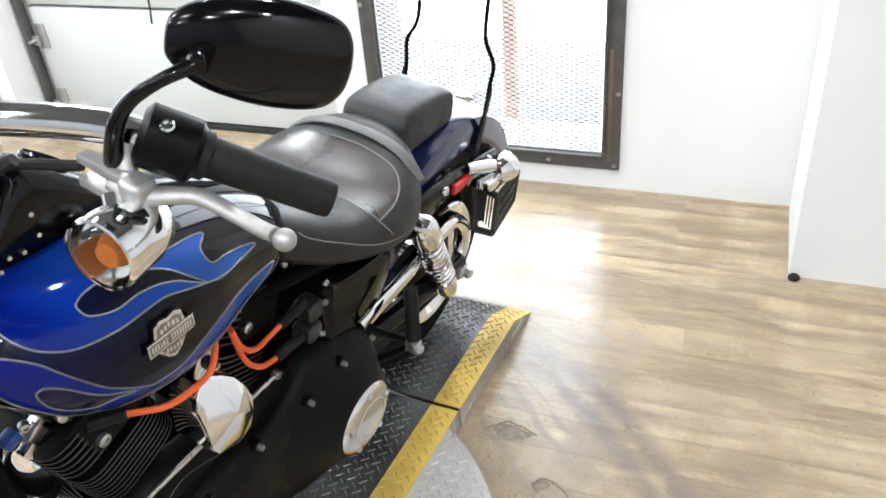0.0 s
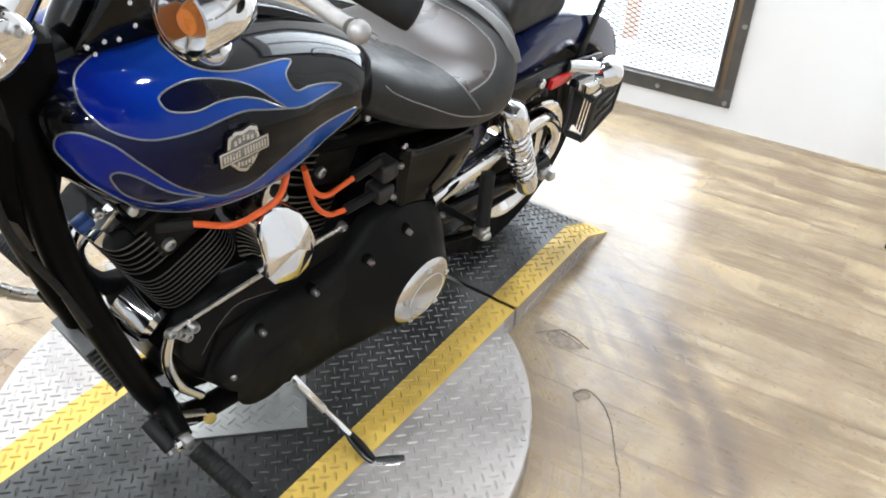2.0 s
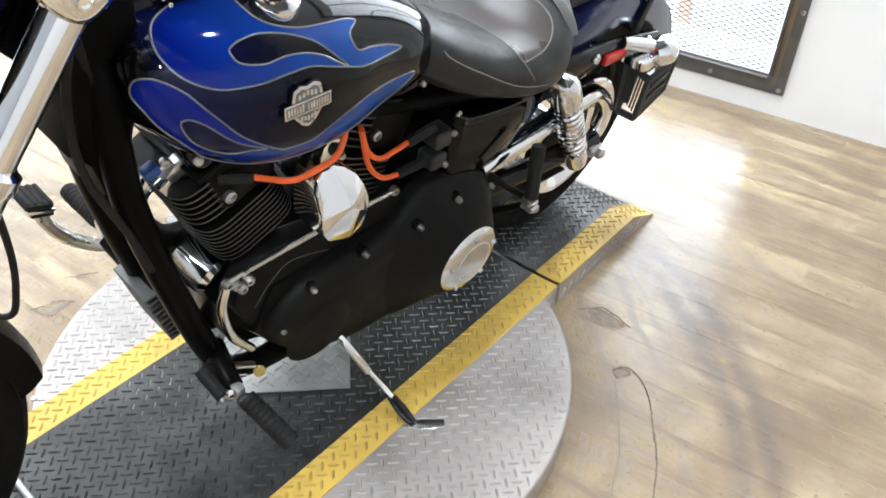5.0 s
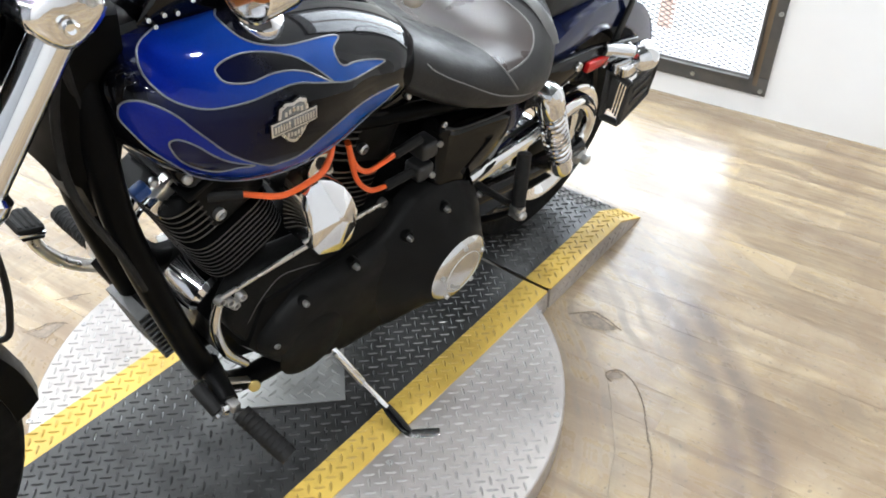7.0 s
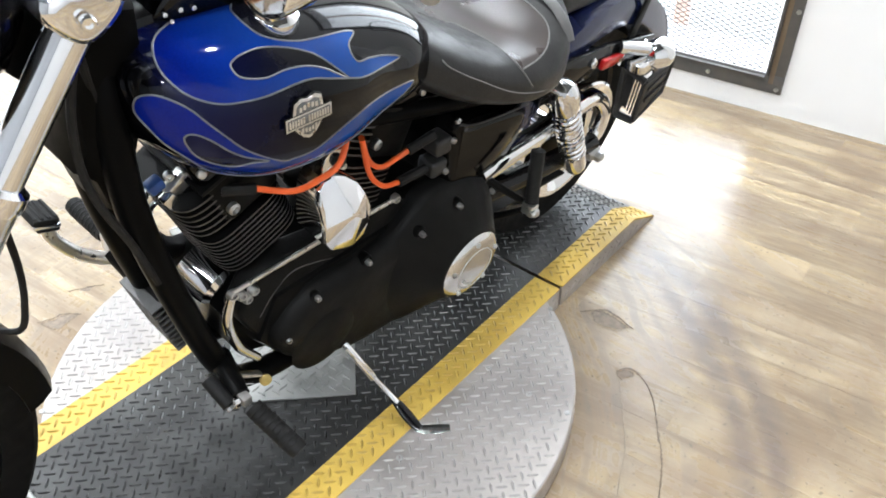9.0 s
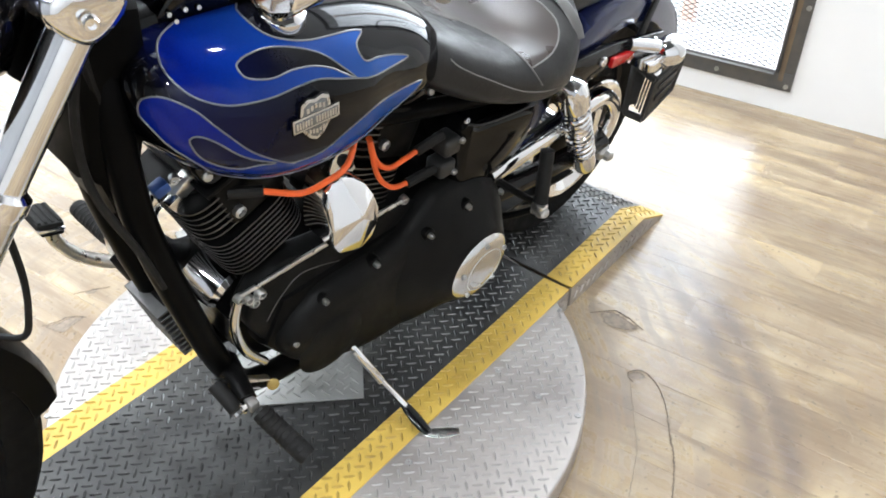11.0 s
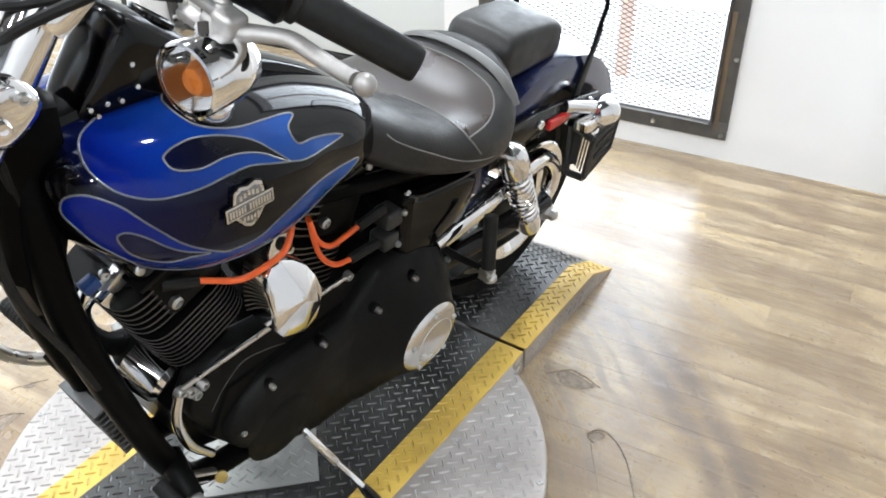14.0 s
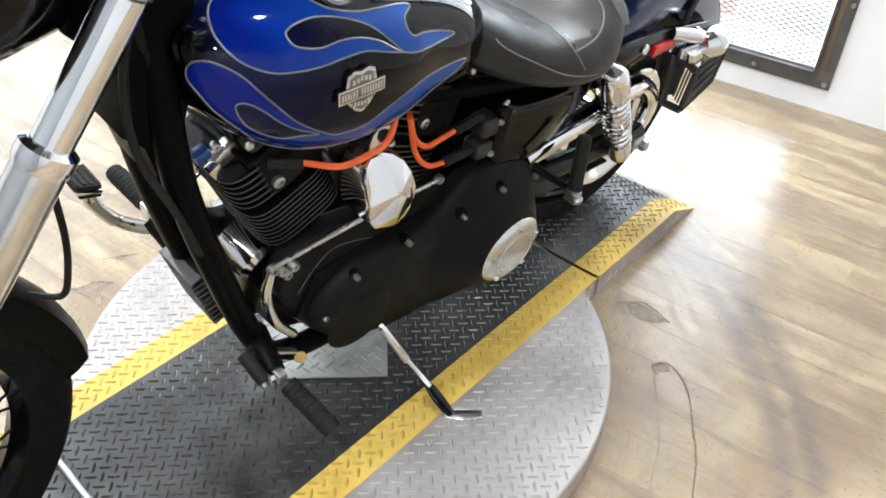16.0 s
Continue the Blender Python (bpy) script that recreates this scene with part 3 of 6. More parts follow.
for row in range(-60, 6):
    off = rng.random() * PL
    for c in range(-5, 6):
        s, o = c * PL + off, -(PW / 2) + row * PW + 0.3
        p = W0 + WD * s + WO * o
        if o > 0.2 and s > -0.7:
            continue
        if not (XW - 0.2 < p.x < 2.2 and YS - 0.5 < p.y < YN + 0.5):
            continue
        if -1.1 < p.x < 1.55 and -1.5 < p.y < 3.3 and count < 300:
            ob = new("plank", plank_mesh)
            ob.parent = floor
            ob.matrix_basis = pose(p.x, p.y, 0, 0, 0, math.degrees(turn_floor))
            count += 1
        else:
            k = len(rest_v)
            for a, b in ((-1, -1), (1, -1), (1, 1), (-1, 1)):
                q = p + WD * (a * (PL / 2 - 0.0006)) + WO * (b * (PW / 2 - 0.0006))
                q.y = min(max(q.y, YS - 0.1), YN + 0.1)
                rest_v += [(q.x, q.y, 0), (q.x, q.y, -0.012)]
            rest_f += [(k, k + 2, k + 4, k + 6), (k, k + 1, k + 3, k + 2), (k + 2, k + 3, k + 5, k + 4), (k + 4, k + 5, k + 7, k + 6), (k + 6, k + 7, k + 1, k)]
tagged(raw("plank_field", rest_v, rest_f, wood, floor), kind="stuff")


def rough_outline(pts, n, amount, seed):
    """A closed smooth line through pts with an uneven edge."""
    r = random.Random(seed)
    c = [(x, y, 0) for x, y in pts]
    return [p + Vector((r.uniform(-amount, amount), r.uniform(-amount, amount), 0)) for p in spline(c + c[:3], n)[n:n + n * len(c)]]


def bare_patch(pts, seed):
    """A shallow hole in the vinyl where the underlay shows."""
    P = rough_outline(pts, 8, 0.0022, seed)
    c = sum(P, Vector()) / len(P)
    ring = [p + Vector((0, 0, 0.0011)) for p in P]
    inner = [c + (p - c) * 0.86 + Vector((0, 0, 0.0004)) for p in P]
    k = len(P)
    f = [(i, (i + 1) % k, k + (i + 1) % k, k + i) for i in range(k)] + [tuple(range(k, 2 * k))]
    me = raw("floor_scar", ring + inner, f, [scar_dark, lead_grey])
    me.data.polygons[k].material_index = 1
    return tagged(me, "torn patch of vinyl showing grey underlay", "floor damage", kind="structure")


def torn_edge(pts, w, seed, material=None, h=0.0022):
    """A ragged, slightly lifted edge of torn vinyl along pts."""
    r = random.Random(seed)
    P = spline([(x, y, 0) for x, y in pts], 22)
    W = values(w, len(P))
    v, f, jog = [], [], 0.0
    for i, p in enumerate(P):
        d = (P[min(i + 1, len(P) - 1)] - P[max(i - 1, 0)]).normalized()
        sd = Vector((-d.y, d.x, 0))
        jog = 0.6 * jog + r.uniform(-0.0011, 0.0011)
        p = p + sd * jog
        a = W[i] * r.uniform(0.2, 1.15)
        v += [p + sd * a + Vector((0, 0, 0.0003)), p + sd * a * 0.2 + Vector((0, 0, h * r.uniform(0.4, 1.0))), p - sd * a * 0.6 + Vector((0, 0, 0.0003))]
        if i:
            k = 3 * i
            f += [(k - 3, k - 2, k + 1, k), (k - 2, k - 1, k + 2, k + 1)]
    return tagged(raw("floor_tear", v, f, material or scar_dark), "dark ragged edge of torn vinyl", "floor damage", kind="structure")


# ---- turntable and ramp ----
def lugs(name, spots, z_of, material, parent, m=None, length=0.0125, width=0.0031, height=0.0027):
    """Raised lozenges of a tread plate. spots: (u, v, turn)."""
    v, f = [], []
    for u, w, turn in spots:
        c, s = math.cos(turn), math.sin(turn)
        k = len(v)
        for a, b, h in ((-length, 0, 0), (-length * 0.45, width, 0), (length * 0.45, width, 0), (length, 0, 0), (length * 0.45, -width, 0), (-length * 0.45, -width, 0),
                        (-length * 0.6, width * 0.2, 1), (length * 0.6, width * 0.2, 1), (length * 0.6, -width * 0.2, 1), (-length * 0.6, -width * 0.2, 1)):
            x, y = u + a * c - b * s, w + a * s + b * c
            p = Vector((x, y, z_of(x, y) + h * height))
            v.append(m @ p if m is not None else p)
        f += [(k + 6, k + 9, k + 8, k + 7), (k, k + 6, k + 7, k + 2), (k, k + 2, k + 1), (k + 2, k + 7, k + 3), (k + 3, k + 7, k + 8), (k + 3, k + 8, k + 4),
              (k + 4, k + 8, k + 9, k + 5), (k + 5, k + 9, k), (k, k + 9, k + 6)]
    return tagged(raw(name, v, f, material, parent), kind="stuff")


PITCH = 0.029


def lattice(x0, x1, y0, y1, inside=lambda x, y: True, du=0.0):
    out = []
    for i in range(int((x1 - x0) / PITCH) + 2):
        for j in range(int((y1 - y0) / PITCH) + 2):
            for k in (0, 1):
                x, y = x0 + (i + 0.5 * k) * PITCH + du, y0 + (j + 0.5 * k) * PITCH
                if x0 < x < x1 and y0 < y < y1 and inside(x, y):
                    out.append((x, y, radians(45 if k else -45)))
    return out


lug_silver = mat("bright_tread_lug", (0.44, 0.42, 0.4), 0.38, metal=0.6, second=(0.3, 0.28, 0.265), scale=7, mix=0.7, rough2=0.5)
lug_yellow = mat("worn_yellow_lug", (0.5, 0.33, 0.045), 0.35, second=(0.34, 0.23, 0.05), scale=12, mix=0.8, rough2=0.5)
lug_black = mat("black_tread_lug", (0.045, 0.045, 0.045), 0.2, metal=0.55, second=(0.12, 0.12, 0.118), scale=5, rough2=0.4, spec=0.5)
plate_dull = mat("dull_tread_plate", (0.34, 0.34, 0.33), 0.5, metal=0.5, second=(0.24, 0.24, 0.23), scale=9, mix=0.8, rough2=0.6)
DECK_Y, STRIPE, DECK_X0 = 0.577, 0.07, -2.05
cx, cy, cr = DISC
table = thing("turntable", None, "round silver tread-plate turntable with black deck and yellow edges", "turntable")
part("disc", lathe([(cr - 0.01, 0.0), (cr, 0.002), (cr, H - 0.006), (cr - 0.003, H - 0.003), (0, H - 0.003)], (cx, cy, 0), (0, 0, 1), 96), plate_silver, table, "silver tread-plate disc")
lugs("disc_tread", lattice(cx - cr, cx + cr, cy - cr, cy + cr, lambda x, y: math.hypot(x - cx, y - cy) < cr - 0.012 and (y < -0.01 or y > DECK_Y + 0.01)), lambda x, y: H - 0.003, lug_silver, table)
rim = [(cx + (cr + 0.0005) * math.cos(a), cy + (cr + 0.0005) * math.sin(a), a) for a in np.linspace(0, 2 * math.pi, 130, endpoint=False)]
for z in (0.018, 0.042):
    v, f = [], []
    for i, (x, y, a) in enumerate(rim):
        t = Vector((-math.sin(a), math.cos(a), 1 if i % 2 else -1)).normalized()
        n = Vector((math.cos(a), math.sin(a), 0))
        c = Vector((x, y, z))
        k = len(v)
        s = t.cross(n)
        v += [c - t * 0.011, c + s * 0.003, c + t * 0.011, c - s * 0.003, c + n * 0.0015]
        f += [(k, k + 1, k + 4), (k + 1, k + 2, k + 4), (k + 2, k + 3, k + 4), (k + 3, k, k + 4)]
    tagged(raw("rim_tread", v, f, plate_silver, table), kind="stuff")
GAP = -0.012
for name, y0, y1, m in (("deck_plate", STRIPE, DECK_Y - STRIPE, plate_black), ("yellow_edge", 0.0, STRIPE, plate_yellow), ("yellow_edge", DECK_Y - STRIPE, DECK_Y, plate_yellow)):
    part(name, box(((DECK_X0 + GAP) / 2, (y0 + y1) / 2, H - 0.002), (GAP - DECK_X0, y1 - y0, 0.004), 0.0), m, table, smooth=0)
    lugs(name + "_tread", lattice(DECK_X0, GAP - 0.01, y0 + 0.004, y1 - 0.004), lambda x, y: H, lug_black if m is plate_black else lug_yellow, table)
part("deck_side", box(((DECK_X0 + GAP) / 2, DECK_Y / 2, (H - 0.004) / 2), (GAP - DECK_X0, DECK_Y, H - 0.004), 0.0), plate_silver, table, smooth=0)
side = Matrix(((1, 0, 0, 0), (0, 0, -1, 0), (0, 1, 0, 0), (0, 0, 0, 1)))
lugs("side_tread", lattice(-0.11, GAP - 0.008, 0.008, H - 0.008), lambda x, y: 0.0, plate_silver, table, side)
for x, y in ((-0.323, -0.218), (-0.325, -0.023), (-0.768, 0.600), (-0.761, 0.774), (-0.992, 0.606), (-0.33, -0.13), (-0.6, -0.23), (-0.085, -0.021), (-0.62, -0.03)):
    part("screw", lathe([(0.007, 0), (0.006, 0.0025), (0.003, 0.0028), (0.003, 0.001), (0, 0.001)], (x, y, H - 0.003), (0, 0, 1), 12), steel, table)

ramp = thing("loading_ramp", None, "black tread-plate ramp with yellow edges and silver sides", "ramp")
RB, RT = 0.355, 0.478
for name, y0, y1, m in (("ramp_plate", STRIPE, DECK_Y - STRIPE, plate_black), ("yellow_edge", 0.0, STRIPE, plate_yellow), ("yellow_edge", DECK_Y - STRIPE, DECK_Y, plate_yellow)):
    bm = prism([(0.0, H), (RB, H), (RT, 0.004), (RT, 0.0), (RB - 0.004, H - 0.004), (0.0, H - 0.004)], y0, y1)
    part(name, bm, m, ramp, smooth=0)
    slope = lambda x, y: H if x < RB else H - (x - RB) / (RT - RB) * (H - 0.004)
    lugs(name + "_tread", lattice(0.008, RT - 0.012, y0 + 0.004, y1 - 0.004), slope, lug_black if m is plate_black else lug_yellow, ramp)
part("ramp_side", prism([(0.0, H - 0.004), (RB - 0.004, H - 0.004), (RT - 0.004, 0.0), (0.0, 0.0)], 0.0005, 0.006), plate_silver, ramp, smooth=0)
part("ramp_side", prism([(0.0, H - 0.004), (RB - 0.004, H - 0.004), (RT - 0.004, 0.0), (0.0, 0.0)], DECK_Y - 0.006, DECK_Y - 0.0005), plate_silver, ramp, smooth=0)
lugs("side_tread", lattice(0.008, RT - 0.03, 0.008, H - 0.008, lambda x, y: y < H - 0.012 - max(0, x - RB) / (RT - RB) * H), lambda x, y: -0.0005, plate_silver, ramp, side)

loose = thing("loose_tread_plate", pose(-0.562, 0.142, H, 0, 0, 45), "loose square of silver tread plate lying on the deck", "metal plate")
part("sheet", box((0.12, 0.135, 0.004), (0.24, 0.27, 0.0045), 0.001), plate_dull, loose)
lugs("sheet_tread", lattice(0.004, 0.236, 0.004, 0.266), lambda x, y: 0.0062, plate_dull, loose)

# worn places in the floor
bare_patch([(0.028, -0.07), (0.045, -0.088), (0.046, -0.115), (0.04, -0.15), (0.034, -0.168), (0.02, -0.155), (0.008, -0.138), (0.0, -0.1)], 1)
torn_edge([(0.01, -0.05), (0.03, -0.068), (0.055, -0.094), (0.053, -0.118), (0.05, -0.138), (0.036, -0.178)], [0.001, 0.003, 0.005, 0.0055, 0.004, 0.001], 2)
torn_edge([(0.02, -0.165), (0.004, -0.14), (-0.003, -0.1)], [0.0008, 0.002, 0.0008], 3, worn_vinyl, 0.001)
torn_edge([(-0.122, -0.24), (-0.108, -0.219), (-0.086, -0.228), (-0.081, -0.254), (-0.104, -0.293), (-0.146, -0.331), (-0.204, -0.368), (-0.251, -0.401), (-0.337, -0.442), (-0.45, -0.482), (-0.62, -0.51)], [0.002, 0.004, 0.0055, 0.004, 0.0045, 0.0028, 0.0038, 0.003, 0.003, 0.002, 0.001], 4)
bare_patch([(-0.118, -0.228), (-0.106, -0.222), (-0.09, -0.231), (-0.087, -0.25), (-0.102, -0.248)], 5)
torn_edge([(-0.121, -0.23), (-0.168, -0.263), (-0.233, -0.306), (-0.296, -0.343), (-0.362, -0.368), (-0.398, -0.384), (-0.5, -0.42)], [0.0016, 0.0012, 0.002, 0.0014, 0.0016, 0.0012, 0.0006], 6, worn_vinyl, 0.0012)
bare_patch([(-0.836, 0.918), (-0.81, 0.908), (-0.785, 0.906), (-0.762, 0.882), (-0.79, 0.876), (-0.822, 0.872)], 7)
torn_edge([(-0.842, 0.93), (-0.81, 0.915), (-0.785, 0.911), (-0.757, 0.877)], [0.001, 0.004, 0.005, 0.001], 8)
bare_patch([(-0.71, 0.958), (-0.69, 0.955), (-0.68, 0.944), (-0.7, 0.94)], 9)
torn_edge([(-0.73, 0.975), (-0.708, 0.962), (-0.68, 0.944), (-0.66, 0.93)], [0.001, 0.003, 0.003, 0.001], 10)
torn_edge([(0.018, -0.62), (0.035, -0.635), (0.03, -0.655), (0.012, -0.66)], [0.001, 0.002, 0.002, 0.001], 11, worn_vinyl, 0.001)
bar_stop = thing("wheel_stop_bar", None, "thin polished steel bar lying across the black deck", "steel bar")
part("rod", tube([(-1.113, 0.48, H + 0.0095), (-1.13, 0.12, H + 0.0095)], 0.007, 12, False), steel, bar_stop)
nut = thing("rubber_stopper", pose(0.885, -0.655, 0), "small black rubber door stopper on the floor", "door stopper")
part("stopper", lathe([(0.016, 0), (0.016, 0.008), (0.01, 0.014), (0, 0.015)], (0, 0, 0), (0, 0, 1), 16), rubber, nut)

# ---- motorcycle ----
LEAN, YAW = 10, -3.5
bike = thing("motorcycle", Matrix.Translation((0, 0.257, H)) @ pose(0, 0, 0, 0, 0, YAW) @ pose(0, 0, 0, LEAN), "black and blue flamed cruiser motorcycle leaning on its side stand", "motorcycle")


def B(name, bm, material, label="", parent=None, smooth=35):
    return part(name, bm, material, parent or bike, label, smooth)


# wheels
def wheel(name, c, R, w, rim_r, steer):
    t = new(name)
    t.parent = bike
    t.matrix_basis = Matrix.Translation(c) @ pose(0, 0, 0, 0, 0, steer)
    half = [(rim_r + 0.004, 0.3), (rim_r + 0.012, 0.37), (rim_r + 0.026, 0.43), ((R + rim_r) / 2 + 0.012, 0.5), (R - 0.03, 0.47), (R - 0.014, 0.36), (R - 0.004, 0.2), (R, 0.0)]
    half = [(r, h * w) for r, h in half]
    bm = lathe(half + [(r, -h) for r, h in half[-2::-1]] + [half[0]], (0, 0, 0), (0, 1, 0), 72, cap=False)
    part("tyre", bm, tyre_rubber, t)
    part("rim", lathe([(rim_r, -w * 0.3), (rim_r + 0.012, -w * 0.36), (rim_r + 0.016, -w * 0.33), (rim_r + 0.004, -w * 0.22), (rim_r - 0.004, 0), (rim_r + 0.004, w * 0.22), (rim_r + 0.016, w * 0.33), (rim_r + 0.012, w * 0.36), (rim_r, w * 0.3), (rim_r - 0.012, 0), (rim_r, -w * 0.3)], (0, 0, 0), (0, 1, 0), 64, cap=False), gloss_black, t, "laced rim")
    for s in (-1, 1):
        part("rim_lip", lathe([(rim_r + 0.013, s * w * 0.365), (rim_r + 0.017, s * w * 0.37), (rim_r + 0.017, s * w * 0.34), (rim_r + 0.013, s * w * 0.365)], (0, 0, 0), (0, 1, 0), 64, cap=False), gloss_black if name == "rear_wheel" else chrome, t)
    part("hub", lathe([(0.02, -0.07), (0.045, -0.06), (0.045, -0.05), (0.025, -0.04), (0.025, 0.04), (0.045, 0.05), (0.045, 0.06), (0.02, 0.07)], (0, 0, 0), (0, 1, 0), 24), chrome, t)
    for k in range(40):
        a = 2 * math.pi * k / 40
        s = 1 if k % 2 else -1
        b = a + s * (0.5 if (k // 2) % 2 else -0.5)
        part("spoke", tube([(0.042 * math.cos(b), s * 0.055, 0.042 * math.sin(b)), (rim_r * math.cos(a), 0, rim_r * math.sin(a))], 0.0025, 6, False), chrome if name == "rear_wheel" else satin_black, t)
    return t


wheel("rear_wheel", (0.172, 0.012, 0.302), 0.305, 0.14, 0.212, 0)
wheel("front_wheel", (-1.413, -0.023, 0.345), 0.347, 0.085, 0.262, 12)

# fuel tank
TANK = [(-0.906, 0.02, 0.853, 0.866, 0.882), (-0.902, 0.066, 0.825, 0.86, 0.898), (-0.882, 0.107, 0.785, 0.845, 0.912), (-0.84, 0.138, 0.738, 0.83, 0.918), (-0.77, 0.16, 0.692, 0.817, 0.916),
        (-0.69, 0.166, 0.67, 0.803, 0.908), (-0.61, 0.157, 0.666, 0.79, 0.892), (-0.53, 0.137, 0.676, 0.777, 0.868), (-0.45, 0.122, 0.682, 0.755, 0.832), (-0.39, 0.094, 0.694, 0.738, 0.795), (-0.362, 0.06, 0.706, 0.732, 0.765), (-0.35, 0.01, 0.728, 0.735, 0.745)]
tank_bm = body(TANK, 300, 0.78, 0.95, 0.62, 26)
TREE = BVHTree.FromBMesh(tank_bm)


def on_tank(x, a, lift=0.0):
    """The near flank of the tank at x, at the angle a (degrees) over the level of its axis."""
    d = Vector((0, -math.cos(radians(a)), math.sin(radians(a))))
    hit, n, _, _ = TREE.ray_cast(Vector((x, 0, 0.8)) + d * 0.4, -d)
    if hit is None:
        hit, n, _, _ = TREE.find_nearest(Vector((x, 0, 0.8)) + d * 0.12)
    if n.dot(d) < 0:
        n = -n
    return hit + n * lift


DEG = 0.0028


def within(x, z, pts):
    odd = False
    for p, q in zip(pts, pts[1:] + pts[:1]):
        if (p.y > z) != (q.y > z) and x < (q.x - p.x) * (z - p.y) / (q.y - p.y) + p.x:
            odd = not odd
    return odd


SHAPES = []


def decal(name, outline, index):
    """A painted shape on the tank, from a closed smooth outline of (x, angle)."""
    c = [(x, 0, a * DEG) for x, a in outline]
    n = 6
    P = spline(c + [c[0], c[1], c[2]], n)[n:n + n * len(c)]
    SHAPES.append(([Vector((p.x, p.z)) for p in P], index))


decal("flame", [(-0.751, 79), (-0.722, 75), (-0.733, 66), (-0.734, 55), (-0.727, 46), (-0.707, 40), (-0.678, 36), (-0.640, 34), (-0.601, 32), (-0.584, 29), (-0.605, 25), (-0.608, 19), (-0.599, 15), (-0.573, 13), (-0.536, 8), (-0.505, 1), (-0.560, 4), (-0.600, 7), (-0.629, 11), (-0.659, 15), (-0.691, 19), (-0.722, 20), (-0.759, 20), (-0.788, 21), (-0.814, 23), (-0.834, 27), (-0.850, 33), (-0.859, 41), (-0.861, 49), (-0.854, 58), (-0.840, 65), (-0.813, 71), (-0.783, 76)], 1)
decal("flame_eye", [(-0.787, 37), (-0.779, 39), (-0.766, 40), (-0.742, 40), (-0.714, 37), (-0.687, 32), (-0.668, 27), (-0.648, 19), (-0.633, 13), (-0.629, 11), (-0.652, 17), (-0.667, 21), (-0.692, 25), (-0.721, 27), (-0.751, 27), (-0.772, 29), (-0.785, 32)], 0)
decal("flame", [(-0.892, 39), (-0.878, 37), (-0.865, 32), (-0.850, 25), (-0.837, 17), (-0.820, 8), (-0.799, -2), (-0.773, -10), (-0.743, -17), (-0.726, -18), (-0.695, -18), (-0.657, -14), (-0.618, -12), (-0.580, -12), (-0.53, -16), (-0.47, -22), (-0.5, -28), (-0.55, -31), (-0.61, -31), (-0.67, -31), (-0.72, -32), (-0.76, -33), (-0.79, -33), (-0.82, -27), (-0.85, -10), (-0.877, 6), (-0.891, 22), (-0.896, 33)], 1)
decal("flame_eye", [(-0.861, 11), (-0.852, 12), (-0.836, 7), (-0.815, -2), (-0.795, -8), (-0.764, -14), (-0.786, -13), (-0.809, -14), (-0.832, -10), (-0.850, -3), (-0.859, 5)], 0)

for f in tank_bm.faces:
    m = f.calc_center_median()
    z = math.degrees(math.atan2(m.z - 0.8, abs(m.y))) * DEG
    for pts, index in SHAPES:
        if within(m.x, z, pts):
            f.material_index = index
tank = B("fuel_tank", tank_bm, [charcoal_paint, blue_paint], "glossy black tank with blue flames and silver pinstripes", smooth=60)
for pts, index in SHAPES:
    L = [on_tank(p.x, p.y / DEG, 0.0002) for p in pts]
    part("pinstripe", tube(L + [L[0]], 0.0013, 6, False), pinstripe, tank, "silver pinstripe")

# badge
bc = BADGE
bx = (on_tank(bc[0] + 0.02, bc[1]) - on_tank(bc[0] - 0.02, bc[1])).normalized()
bz = (on_tank(bc[0], bc[1] + 7) - on_tank(bc[0], bc[1] - 7)).normalized()
bn = bx.cross(bz).normalized()
bz = bn.cross(bx).normalized()
rot = Matrix((bx, -bn, bz)).transposed().to_4x4()
bm_at = Matrix.Translation(on_tank(*bc) + bn * 0.0025) @ rot @ Matrix.Scale(0.88, 4)
badge = new("badge")
badge.parent = tank
badge.matrix_basis = bm_at
tagged(badge, "silver shield badge with a black-edged bar")
shield = [(-0.024, 0.029), (-0.013, 0.0345), (0, 0.031), (0.013, 0.0345), (0.024, 0.029), (0.0275, 0.011), (0.024, -0.014), (0.011, -0.029), (0, -0.0345), (-0.011, -0.029), (-0.024, -0.014), (-0.0275, 0.011)]
part("shield_edge", prism([(x * 1.06, z * 1.05) for x, z in shield], -0.0015, 0.002, 0.0005), satin_black, badge)
part("shield", prism(shield, -0.0025, 0.001, 0.0005), alu, badge)
part("shield_field", prism([(x * 0.84, z * 0.85) for x, z in shield], -0.0029, 0.0, 0.0003), pinstripe, badge)
part("bar_edge", prism([(-0.0425, -0.0118), (0.0425, -0.0118), (0.0425, 0.0118), (-0.0425, 0.0118)], -0.003, 0.0, 0.0005), satin_black, badge)
part("bar", prism([(-0.0412, -0.0106), (0.0412, -0.0106), (0.0412, 0.0106), (-0.0412, 0.0106)], -0.0038, -0.001, 0.0005), alu, badge)
part("bar_field", prism([(-0.0385, -0.0078), (0.0385, -0.0078), (0.0385, 0.0078), (-0.0385, 0.0078)], -0.0041, -0.001, 0.0002), pinstripe, badge)
for k in range(15):
    if k != 6:
        part("bar_mark", box((-0.0346 + 0.0049 * k, -0.0044, 0), (0.003, 0.0012, 0.0108), 0.0003, segments=1), alu, badge)
for k in range(5):
    part("shield_mark", box((-0.014 + 0.007 * k, -0.0032, 0.0175 + 0.0018 * (2 - abs(k - 2))), (0.0044, 0.001, 0.0075), 0.0003, segments=1), alu, badge)
    part("shield_mark", box((-0.012 + 0.006 * k, -0.0032, -0.0172 - 0.0012 * (2 - abs(k - 2))), (0.0038, 0.001, 0.007), 0.0003, segments=1), alu, badge)

